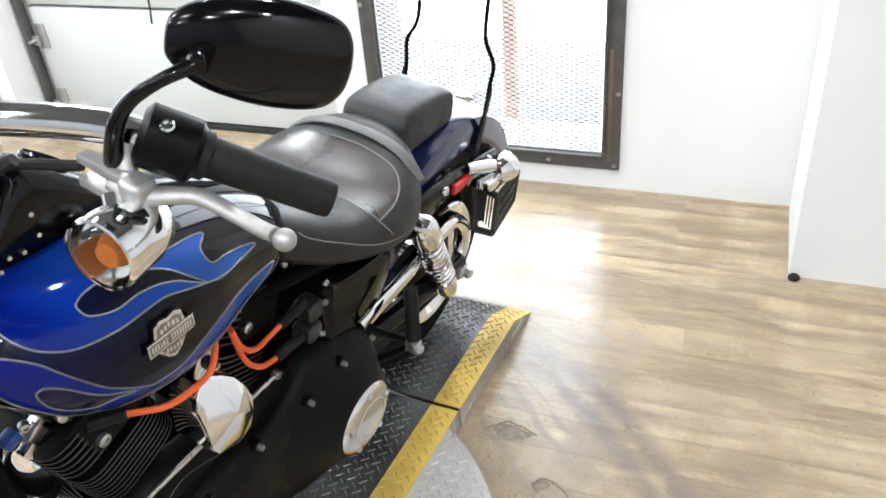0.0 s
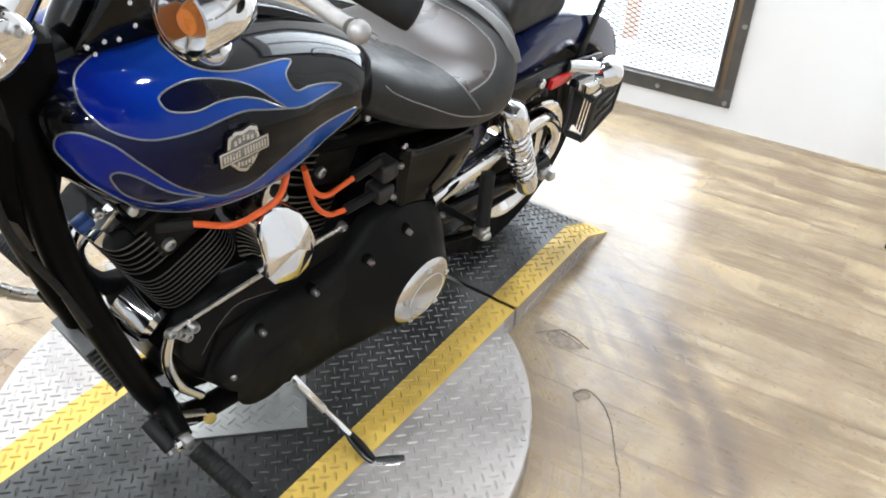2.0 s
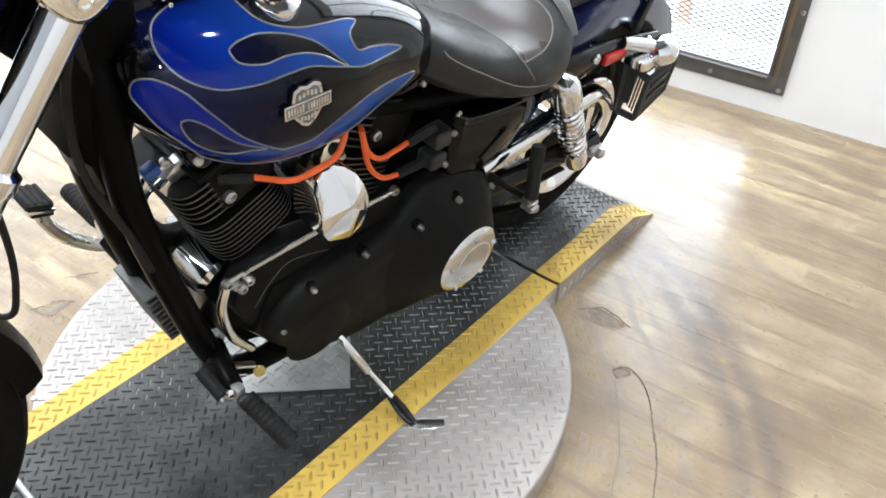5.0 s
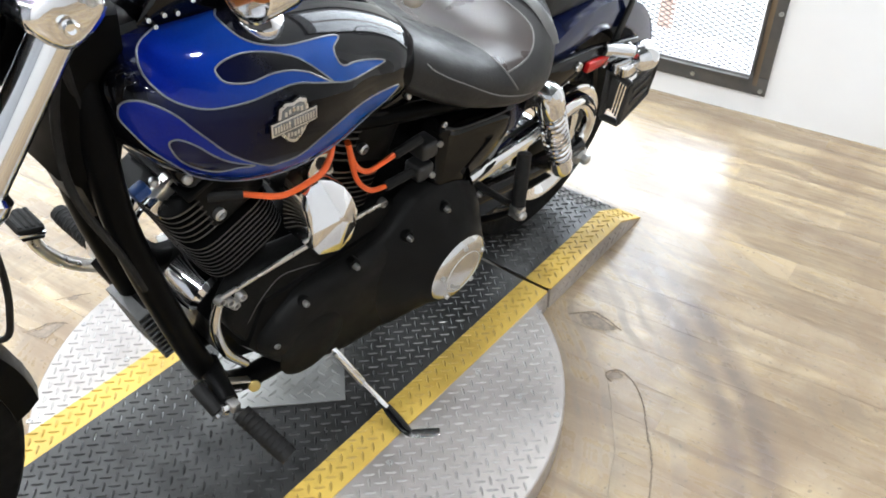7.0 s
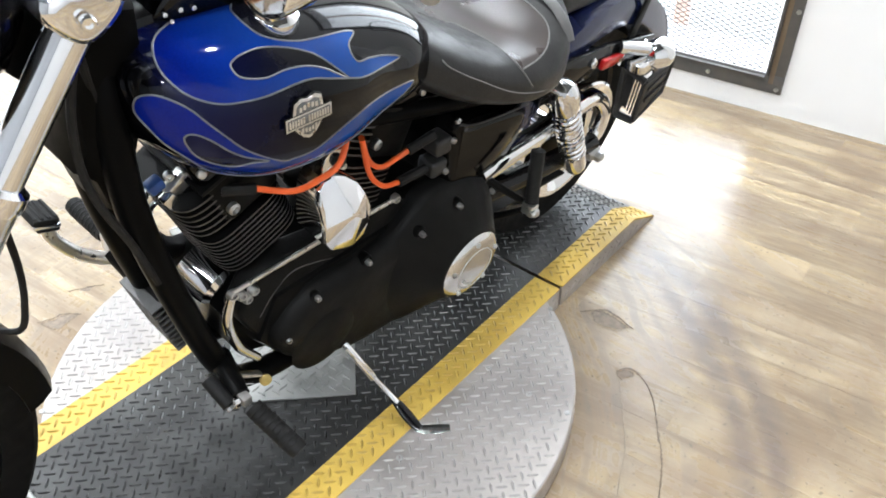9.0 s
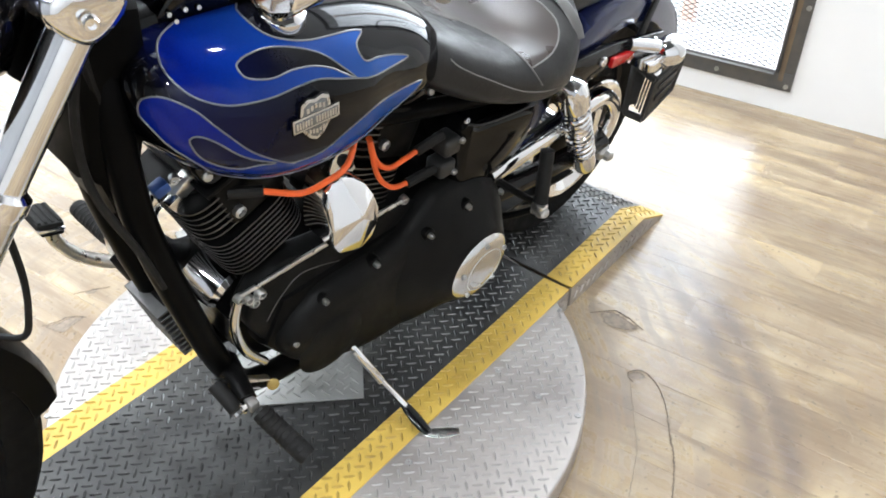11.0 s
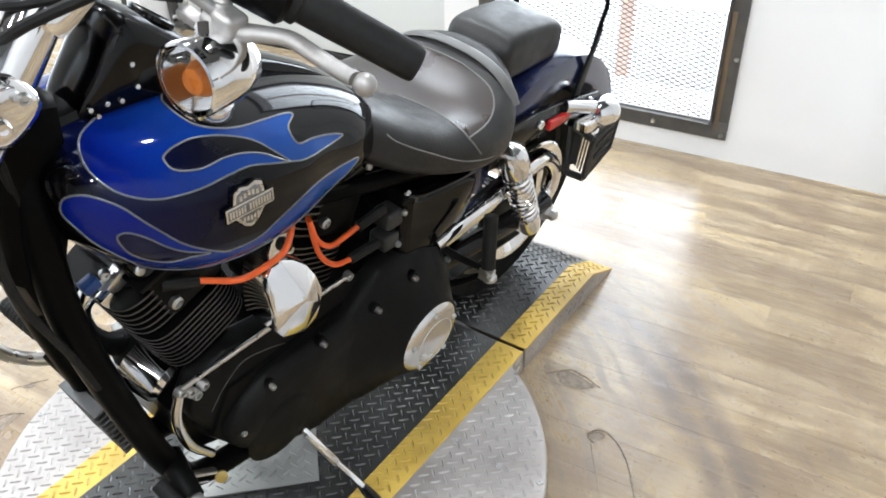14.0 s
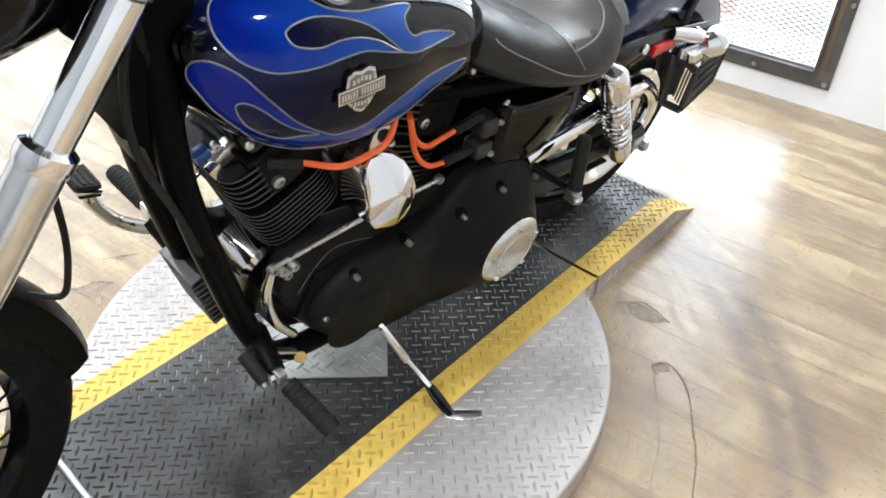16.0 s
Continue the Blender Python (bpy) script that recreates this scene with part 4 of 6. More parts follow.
# tank console along the top, filler cap
con = spline([(-0.86, 0, 0.921), (-0.72, 0, 0.919), (-0.58, 0, 0.893), (-0.48, 0, 0.847), (-0.41, 0, 0.8)], 8)
rings = []
for i, p in enumerate(con):
    w = 0.034 - 0.016 * i / len(con)
    rings.append([(p.x, y, p.z + h) for y, h in ((-w, -0.006), (-w * 0.9, 0.006), (-w * 0.4, 0.011), (w * 0.4, 0.011), (w * 0.9, 0.006), (w, -0.006))])
B("tank_console", loft(rings), gloss_black, "gloss black tank console")
DASH = [(-0.84, 0.02, 0.885, 0.9, 0.915), (-0.828, 0.04, 0.885, 0.912, 0.934), (-0.805, 0.049, 0.887, 0.935, 0.964), (-0.777, 0.052, 0.89, 0.95, 1.004), (-0.755, 0.053, 0.89, 0.955, 1.018), (-0.72, 0.05, 0.89, 0.945, 1.002), (-0.68, 0.043, 0.885, 0.925, 0.97), (-0.64, 0.034, 0.88, 0.905, 0.93), (-0.62, 0.028, 0.88, 0.895, 0.905)]
dash = B("dash_console", body([(x, w * 0.8, zb, zm, zt) for x, w, zb, zm, zt in DASH], 40, 0.6, 0.6, 0.7, 6), gloss_black, "gloss black dash console on the tank", smooth=60)
part("gauge_ring", lathe([(0.024, 0), (0.028, 0.004), (0.028, 0.009), (0.025, 0.011), (0.024, 0.0)], (-0.705, 0.0, 0.984), (0.6, 0, 0.8), 32), gloss_black, dash)
part("gauge_glass", lathe([(0.024, 0.006), (0, 0.007)], (-0.705, 0.0, 0.984), (0.6, 0, 0.8), 32), pvc_black, dash)
part("dash_trim", tube([(-0.822, 0.028, 0.922), (-0.798, 0.03, 0.954), (-0.772, 0.031, 0.985)], 0.0035, 10), chrome, dash, "chrome trim on the front edge")
for x, z in ((-0.819, 0.929), (-0.798, 0.929), (-0.811, 0.918), (-0.758, 0.936), (-0.78, 0.926), (-0.761, 0.965)):
    bolt("dash_screw", (x, -0.041, z), (0, -1, 0.2), 0.0035, 0.003, chrome, dash)
B("filler_cap", lathe([(0.0, 0.024), (0.022, 0.023), (0.03, 0.017), (0.032, 0.006), (0.032, 0)], (-0.69, -0.075, 0.895), (0, -0.25, 1)), chrome, "chrome filler cap")

# seat
def dish(x, y):
    return max(0.0, 0.02 * (1 - ((x + 0.2) / 0.13) ** 2)) * max(0.0, 1 - (y / 0.15) ** 2)


SEAT = [(-0.47, 0.035, 0.755, 0.77, 0.79), (-0.455, 0.075, 0.722, 0.758, 0.8), (-0.41, 0.118, 0.683, 0.73, 0.79), (-0.34, 0.153, 0.643, 0.698, 0.757), (-0.26, 0.174, 0.615, 0.668, 0.732), (-0.18, 0.182, 0.597, 0.65, 0.722),
        (-0.11, 0.172, 0.592, 0.648, 0.733), (-0.055, 0.14, 0.6, 0.655, 0.748), (-0.02, 0.1, 0.615, 0.66, 0.745), (0.0, 0.06, 0.635, 0.665, 0.73)]
seat_bm = body(SEAT, 180, 0.72, 0.78, 0.6, 22, dish)
STREE = BVHTree.FromBMesh(seat_bm)
WORN = [(-0.264, 0.010), (-0.231, -0.014), (-0.231, -0.078), (-0.241, -0.136), (-0.232, -0.163), (-0.177, -0.156), (-0.135, -0.141), (-0.105, -0.107), (-0.094, -0.045), (-0.092, 0.0), (-0.094, 0.045), (-0.105, 0.107), (-0.135, 0.141), (-0.177, 0.156), (-0.232, 0.15), (-0.26, 0.08)]
wc = [(x, y, 0) for x, y in WORN]
worn_line = [Vector((p.x, p.y)) for p in spline(wc + wc[:3], 6)[6:6 + 6 * len(wc)]]
seat_bm.normal_update()
for f in seat_bm.faces:
    m = f.calc_center_median()
    if m.z > 0.66 and within(m.x, m.y, worn_line):
        f.material_index = 1
seat = B("seat", seat_bm, [leather, leather_worn], "black leather solo seat with a shiny worn panel", smooth=60)
PILL = [(-0.012, 0.058, 0.675, 0.7, 0.735), (0.0, 0.073, 0.668, 0.705, 0.752), (0.03, 0.077, 0.664, 0.712, 0.764), (0.12, 0.077, 0.662, 0.708, 0.76), (0.19, 0.074, 0.662, 0.703, 0.745), (0.21, 0.055, 0.668, 0.695, 0.722)]
pillion = B("pillion_pad", body(PILL, 56, 0.42, 0.36, 0.5, 8), leather, "black leather pillion pad", smooth=60)


def seat_seam(pts, name="stitching"):
    P = []
    for x, y in pts:
        hit, n, _, _ = STREE.ray_cast(Vector((x, y, 1.2)), Vector((0, 0, -1)))
        if hit is None:
            hit, n, _, _ = STREE.find_nearest(Vector((x, y, 0.66)))
        P.append(hit + Vector((0, 0, 0.0004)))
    part(name, tube(spline(P, 4), 0.0017, 6, False), stitch, seat, "grey seam")


edge_line = []
for x, z in ((-0.376, 0.77), (-0.397, 0.752), (-0.371, 0.73), (-0.338, 0.711), (-0.267, 0.671), (-0.2, 0.648), (-0.13, 0.632)):
    hit, nn, _, _ = STREE.ray_cast(Vector((x, -0.5, z)), Vector((0, 1, 0)))
    if hit is None:
        hit = STREE.find_nearest(Vector((x, -0.15, z)))[0]
    edge_line.append(hit + Vector((0, -0.0004, 0)))
part("stitching", tube(spline(edge_line, 4), 0.0014, 6, False), stitch, seat, "grey seam")
seat_seam([(-0.300, 0.03), (-0.264, 0.008), (-0.238, -0.006), (-0.231, -0.078), (-0.240, -0.141), (-0.233, -0.169), (-0.216, -0.180)])
seat_seam([(-0.094, 0.06), (-0.092, 0.0), (-0.094, -0.045), (-0.105, -0.107), (-0.135, -0.141), (-0.177, -0.157), (-0.233, -0.163)])
strap = []
for y in np.linspace(-0.15, 0.15, 27):
    hit, nn, _, _ = STREE.ray_cast(Vector((-0.066 - 0.5 * y * y, float(y), 1.2)), Vector((0, 0, -1)))
    if hit is None:
        hit = STREE.find_nearest(Vector((-0.07, float(y), 0.68)))[0]
    strap.append(hit + Vector((0, 0, 0.002)))
B("seat_strap", tube(strap, 0.0125, 12, False, flat=0.3), strap_leather, "grey leather strap across the back of the seat", smooth=60)

# rear fender, struts, sissy bar, tail
rings = []
for a in np.linspace(150, 12, 28):
    a = radians(a)
    R = 0.352
    ring = []
    for y, dr in ((-0.1, -0.06), (-0.1, -0.02), (-0.092, 0.0), (-0.06, 0.012), (0, 0.016), (0.06, 0.012), (0.092, 0.0), (0.1, -0.02), (0.1, -0.06), (0.096, -0.06), (0.09, -0.01), (0, 0.006), (-0.09, -0.01), (-0.096, -0.06)):
        ring.append((0.185 + (R + dr) * math.cos(a), y, 0.31 + (R + dr) * math.sin(a)))
    rings.append(ring)
B("rear_fender", loft(rings), fender_blue, "gloss black and dark blue rear fender")
for s in (-1, 1):
    B("fender_strut", prism([(-0.06, 0.585), (0.0, 0.6), (0.15, 0.588), (0.3, 0.556), (0.35, 0.545), (0.36, 0.525), (0.3, 0.525), (0.16, 0.545), (0.05, 0.53), (-0.02, 0.515), (-0.08, 0.53)], s * 0.105, s * 0.121, 0.004), gloss_black)
for x, z in ((-0.02, 0.56), (0.09, 0.567), (0.3, 0.54)):
    bolt("strut_bolt", (x, -0.121, z), (0, -1, 0), 0.011, 0.008, chrome, bike)
for s in (-1, 1):
    B("sissy_bar_plate", prism([(0.24, 0.55), (0.27, 0.545), (0.31, 0.70), (0.305, 0.72), (0.29, 0.70)], s * 0.104, s * 0.11, 0.002), satin_black)
sb = [(0.295, -0.104, 0.66), (0.3, -0.105, 0.72), (0.302, -0.107, 0.77), (0.3, -0.083, 0.822), (0.298, -0.08, 0.9), (0.3, -0.078, 1.05), (0.31, -0.06, 1.1), (0.31, 0, 1.115), (0.31, 0.06, 1.1), (0.3, 0.078, 1.05), (0.298, 0.08, 0.9), (0.3, 0.083, 0.822), (0.302, 0.107, 0.77), (0.3, 0.105, 0.72), (0.295, 0.104, 0.66)]
B("sissy_bar", tube(sb, 0.005, 10, True, 6), satin_black, "bent black sissy bar rod")
B("side_reflector", box((0.165, -0.126, 0.548), (0.085, 0.012, 0.024), 0.004, pose(0, 0, 0, 0, 6, 0)), red_lens, "red side reflector")
sg = new("rear_signal")
sg.parent = bike
part("stalk", tube([(0.19, -0.12, 0.57), (0.25, -0.15, 0.558), (0.29, -0.165, 0.545)], 0.015, 14), chrome, sg)
part("housing", lathe([(0, -0.036), (0.02, -0.032), (0.031, -0.015), (0.034, 0.006), (0.033, 0.02), (0.028, 0.024)], (0.285, -0.168, 0.543), (1, -0.15, -0.05)), chrome, sg, "chrome bullet signal housing")
part("lens", lathe([(0.027, 0.02), (0.022, 0.032), (0, 0.036)], (0.285, -0.168, 0.543), (1, -0.15, -0.05)), red_lens, sg)
ph = new("plate_holder")
ph.parent = bike
pa_, pb2, pc_, pd_ = Vector((0.25, -0.121, 0.5)), Vector((0.25, -0.18, 0.488)), Vector((0.25, -0.18, 0.384)), Vector((0.25, -0.134, 0.378))
pe_, pf_ = Vector((0.345, -0.184, 0.512)), Vector((0.343, -0.184, 0.432))
for p, q, r in ((pa_, pd_, 0.008), (pb2, pc_, 0.005), (pa_, pb2, 0.009), (pd_, pc_, 0.009), (pb2, pe_, 0.006), (pe_, pf_, 0.005), (pf_, pc_, 0.006)):
    part("holder_bar", tube([p, q], r, 8, False), pvc_black, ph)
part("holder_panel", prism([(-0.121, 0.495), (-0.148, 0.49), (-0.153, 0.41), (-0.138, 0.4), (-0.134, 0.383)], 0.0, 0.006), pvc_black, ph).matrix_basis = Matrix(((0, 1, 0, 0.25), (1, 0, 0, 0), (0, 0, 1, 0), (0, 0, 0, 1)))
for k in range(4):
    y = -0.152 - 0.0075 * k
    part("holder_slat", tube([(0.25, y, 0.49), (0.25, y, 0.405 - 0.004 * k)], 0.0022, 6, False), pvc_black, ph)
part("holder_plate", prism([(0.252, 0.486), (0.343, 0.508), (0.341, 0.436), (0.252, 0.39)], -0.184, -0.179, 0.001), pvc_black, ph)
for z in (0.475, 0.445):
    part("holder_rib", box((0.297, -0.186, z), (0.07, 0.004, 0.012), 0.0015, pose(0, 0, 0, 0, -14, 0)), pvc_black, ph)
part("chrome_cover", prism([(0.215, 0.515), (0.25, 0.5), (0.33, 0.512), (0.335, 0.53), (0.25, 0.545), (0.205, 0.54)], -0.176, -0.11, 0.008, segments=3), chrome, ph)

# shocks, swingarm, belt guard
for s in (-1, 1):
    sh = new("shock_absorber")
    sh.parent = bike
    a, b = Vector((-0.045, s * 0.15, 0.56)), Vector((0.095, s * 0.15, 0.31))
    d = (b - a).normalized()
    part("top_cover", lathe([(0.0, -0.03), (0.022, -0.028), (0.029, -0.018), (0.031, 0.0), (0.031, 0.036), (0.028, 0.044)], a, d, 28), chrome, sh)
    part("top_eye", lathe([(0.024, -0.02), (0.026, 0.0), (0.026, 0.012), (0.021, 0.018), (0, 0.018)], a - d * 0.012, (0.25, s, -0.2), 24), chrome, sh)
    part("damper_body", lathe([(0.016, 0.04), (0.016, 0.226), (0.027, 0.228), (0.028, 0.262), (0.024, 0.285), (0, 0.292)], a, d, 28), chrome, sh)
    u = d.orthogonal().normalized()
    v = d.cross(u)
    coil = [a + d * (0.05 + 0.172 * k / 150) + 0.0245 * (math.cos(2 * math.pi * k / 15) * u + math.sin(2 * math.pi * k / 15) * v) for k in range(151)]
    part("spring", tube(coil, 0.0056, 8, False), chrome, sh, "chrome coil spring")
    part("top_bolt", lathe([(0.012, 0), (0.012, 0.006), (0.009, 0.01), (0, 0.01)], a - d * 0.012 + Vector((0.0045, s * 0.018, -0.0036)), (0.25, s, -0.2), 16), chrome, sh)
    B("swingarm", tube([(-0.25, s * 0.09, 0.34), (-0.05, s * 0.11, 0.33), (0.2, s * 0.12, 0.31)], 0.024, 14), gloss_black)
    B("axle_nut", lathe([(0.022, 0), (0.022, 0.012), (0.014, 0.018), (0.014, 0.03), (0.008, 0.034), (0, 0.034)], (0.195, s * 0.13, 0.29), (0, s, 0), 6), steel)
guard = [(-0.225, 0.438), (-0.121, 0.446), (-0.036, 0.451), (0.07, 0.464), (0.12, 0.471), (0.172, 0.463), (0.22, 0.424), (0.244, 0.379), (0.24, 0.325), (0.204, 0.285)]
outer = spline([(x, 0, z) for x, z in guard], 6)
gv = []
for i, p in enumerate(outer):
    d = (outer[min(i + 1, len(outer) - 1)] - outer[max(i - 1, 0)]).normalized()
    n = Vector((d.z, 0, -d.x))
    gv.append([(p.x + n.x * w, y, p.z + n.z * w) for w, y in ((0, -0.1), (0, -0.12), (0.003, -0.126), (0.011, -0.131), (0.026, -0.131), (0.034, -0.126), (0.037, -0.12), (0.037, -0.1))])
B("belt_guard", loft(gv), chrome, "chrome belt guard with a rounded rear loop", smooth=50)
B("belt_guard_lower", prism([(0.128, 0.425), (0.158, 0.425), (0.16, 0.375), (0.185, 0.318), (0.165, 0.315), (0.138, 0.37)], -0.124, -0.114, 0.004), chrome)
B("rear_pulley", lathe([(0.03, -0.075), (0.06, -0.079), (0.112, -0.066), (0.112, -0.058), (0.03, -0.055)], (0.172, 0, 0.302), (0, 1, 0), 64), satin_black, "black belt pulley")
B("pulley_rim", lathe([(0.112, -0.066), (0.128, -0.07), (0.14, -0.083), (0.152, -0.088), (0.156, -0.084), (0.156, -0.064), (0.112, -0.058), (0.112, -0.066)], (0.172, 0, 0.302), (0, 1, 0), 64, cap=False), chrome, "chrome pulley rim", smooth=40)
B("drive_belt", prism([(-0.35, 0.375), (0.18, 0.423), (0.18, 0.418), (-0.35, 0.37)], -0.088, -0.06), rubber)
B("drive_belt", prism([(-0.35, 0.25), (0.18, 0.2), (0.18, 0.205), (-0.35, 0.255)], -0.088, -0.06), rubber)

# passenger peg
pp = new("passenger_peg")
pp.parent = bike
part("peg_rubber", tube([(-0.147, -0.2, 0.37), (-0.135, -0.185, 0.425), (-0.125, -0.172, 0.475)], 0.0145, 14, False), rubber, pp)
part("peg_joint", box((-0.148, -0.2, 0.355), (0.022, 0.03, 0.03), 0.005), alu, pp)
part("peg_bolt", lathe([(0.011, 0), (0.011, 0.01), (0.006, 0.014), (0, 0.014)], (-0.15, -0.21, 0.355), (-0.3, -1, 0), 6), steel, pp)
for pts in ([(-0.215, -0.115, 0.418), (-0.185, -0.15, 0.392), (-0.14, -0.19, 0.355)], [(-0.2, -0.1, 0.285), (-0.165, -0.15, 0.31), (-0.142, -0.19, 0.345)]):
    part("peg_arm", tube(pts, [0.0105, 0.009, 0.0085], 10, True, 6, None, 0.8), satin_black, pp)

# primary cover and clutch cover
CASING = [(-0.785, 0.41), (-0.771, 0.443), (-0.742, 0.48), (-0.705, 0.492), (-0.65, 0.482), (-0.55, 0.465), (-0.485, 0.472), (-0.425, 0.46), (-0.353, 0.45), (-0.26, 0.42), (-0.22, 0.35), (-0.24, 0.27),
          (-0.3, 0.215), (-0.43, 0.195), (-0.53, 0.2), (-0.6, 0.215), (-0.682, 0.255), (-0.732, 0.303), (-0.768, 0.365)]
PRIM = [(-0.74, 0.335), (-0.718, 0.372), (-0.68, 0.4), (-0.64, 0.412), (-0.55, 0.412), (-0.47, 0.418), (-0.425, 0.448), (-0.39, 0.472), (-0.345, 0.474), (-0.274, 0.457), (-0.215, 0.42), (-0.185, 0.36), (-0.178, 0.3), (-0.2, 0.25),
        (-0.25, 0.215), (-0.33, 0.185), (-0.43, 0.165), (-0.53, 0.172), (-0.6, 0.192), (-0.682, 0.242), (-0.726, 0.29)]


def domed(outline, levels, n=5):
    """A shell over the outline (x, z): rings (inset, y) inwards from its rim, closed by a flat face."""
    c = [(x, 0, z) for x, z in outline]
    P = [Vector((p.x, p.z)) for p in spline(c + c[:3], n)[n:n + n * len(c)]]
    k = len(P)
    area = sum(P[i].x * P[(i + 1) % k].y - P[(i + 1) % k].x * P[i].y for i in range(k))
    turn = 1 if area > 0 else -1
    rings = []
    for inset, y in levels:
        ring = []
        for i, p in enumerate(P):
            d = (P[(i + 2) % k] - P[i - 2]).normalized()
            q = p + Vector((-d.y, d.x)) * inset * turn
            ring.append((q.x, y, q.y))
        rings.append(ring)
    return loft(rings)


prim_bm = domed(PRIM, [(0, -0.09), (0, -0.112), (0.002, -0.12), (0.007, -0.128), (0.015, -0.1345), (0.026, -0.139), (0.04, -0.142)])
primary = B("primary_cover", prim_bm, wrinkle_black, "black wrinkle-finish primary cover", smooth=75)
part("inner_casing", prism(CASING, -0.098, -0.05, 0.008, 5), wrinkle_black, primary, smooth=50)
part("casing_joint", tube([(-0.747, -0.0985, 0.384), (-0.72, -0.0985, 0.42), (-0.682, -0.0985, 0.447), (-0.64, -0.0985, 0.44), (-0.593, -0.0985, 0.422)], 0.0007, 6), frame_steel, primary, "thin pale sealant line")
DC = Vector((-0.314, -0.16, 0.297))
pc = [(x, 0, z) for x, z in PRIM]
PRIM_LINE = [Vector((p.x, p.z)) for p in spline(pc + pc[:3], 5)[5:5 + 5 * len(pc)]]
rings = []
for k in range(7):
    u = k / 6
    ring = []
    for a in np.linspace(0, 2 * math.pi, 72, endpoint=False):
        ca, sa = math.cos(a), math.sin(a)
        r = 0.06
        while r < 0.2 and within(DC.x + ca * r, DC.z + sa * r, PRIM_LINE):
            r += 0.002
        r -= 0.008
        r = 0.079 + (max(r, 0.079) - 0.079) * (1 - u) ** 1.25
        ring.append((DC.x + ca * r, -0.13 - 0.066 * u ** 0.8, DC.z + sa * r))
    rings.append(ring)
house_bm = loft(rings)
HOUSE = BVHTree.FromBMesh(house_bm)
part("clutch_housing", house_bm, wrinkle_black, primary, smooth=75)
part("clutch_cover", lathe([(0.0765, -0.03), (0.0765, -0.0365), (0.074, -0.0395), (0.066, -0.0448), (0.0635, -0.0458), (0.048, -0.0494), (0.03, -0.0518), (0.0, -0.0528)], DC, (0, 1, 0), 64), worn_chrome, primary, "round polished clutch cover")
part("cover_ring", lathe([(0.047, -0.0494), (0.048, -0.0506), (0.049, -0.049)], DC, (0, 1, 0), 64, cap=False), steel, primary)
for k in range(5):
    a = radians(20 + 72 * k)
    bolt("cover_bolt", DC + Vector((0.062 * math.cos(a), -0.0455, 0.062 * math.sin(a))), (0, -1, 0), 0.0055, 0.004, steel, primary)
for k in range(6):
    a = radians(200 + 12 * k)
    part("cover_mark", box(DC + Vector((0.036 * math.cos(a), -0.0511, 0.036 * math.sin(a))), (0.0045, 0.0012, 0.009), 0.0003, pose(0, 0, 0, 0, 90 - math.degrees(a), 0)), steel, primary)
for x, z in ((-0.333, 0.437), (-0.205, 0.389), (-0.423, 0.414), (-0.539, 0.404), (-0.655, 0.394), (-0.718, 0.335), (-0.622, 0.225)):
    hit = HOUSE.ray_cast(Vector((x, -0.5, z)), Vector((0, 1, 0)))[0]
    y = min(hit.y if hit else -0.128, -0.128)
    part("bolt_boss", lathe([(0.0125, 0.012), (0.0125, -0.002), (0.0105, -0.004), (0.009, -0.004), (0.0085, -0.001), (0, -0.001)], (x, y, z), (0, 1, 0), 20), satin_black, primary)
    bolt("primary_bolt", (x, y - 0.001, z), (0, -1, 0), 0.0058, 0.011, steel, primary)
part("alternator_bulge", lathe([(0.072, 0.003), (0.066, -0.0005), (0.058, -0.003), (0.045, -0.0052), (0.025, -0.007), (0, -0.0076)], (-0.64, -0.1405, 0.28), (0.02, 1, 0.04), 48), wrinkle_black, primary, smooth=75)
B("inner_primary", prism([(-0.72, 0.42), (-0.3, 0.43), (-0.22, 0.4), (-0.22, 0.28), (-0.7, 0.24), (-0.76, 0.33)], -0.11, 0.06, 0.02), satin_black)
B("crankcase", prism([(-0.76, 0.25), (-0.78, 0.36), (-0.72, 0.44), (-0.5, 0.46), (-0.38, 0.42), (-0.36, 0.3), (-0.45, 0.22), (-0.65, 0.2)], -0.06, 0.13, 0.02), satin_black)
B("gearbox", box((-0.26, 0.03, 0.37), (0.22, 0.2, 0.24), 0.02), satin_black)

# cylinders with cooling fins
fin_edge = mat("machined_fin_edge", (0.1, 0.1, 0.1), 0.35, metal=0.9, scale=80)


def fin_mesh(w, d, name):
    bm = bmesh.new()
    out = []
    for a in np.linspace(0, 2 * math.pi, 36, endpoint=False):
        c, s = math.cos(a), math.sin(a)
        out.append((w * math.copysign(abs(c) ** 0.45, c), d * math.copysign(abs(s) ** 0.45, s)))
    lo = [bm.verts.new((x, y, 0)) for x, y in out]
    hi = [bm.verts.new((x, y, 0.0036)) for x, y in out]
    bm.faces.new(lo[::-1])
    bm.faces.new(hi)
    for i in range(36):
        f = bm.faces.new((lo[i], lo[(i + 1) % 36], hi[(i + 1) % 36], hi[i]))
        f.material_index = 1
    me = bpy.data.meshes.new(name)
    bm.to_mesh(me)
    bm.free()
    me.materials.append(satin_black)
    me.materials.append(fin_edge)
    return me


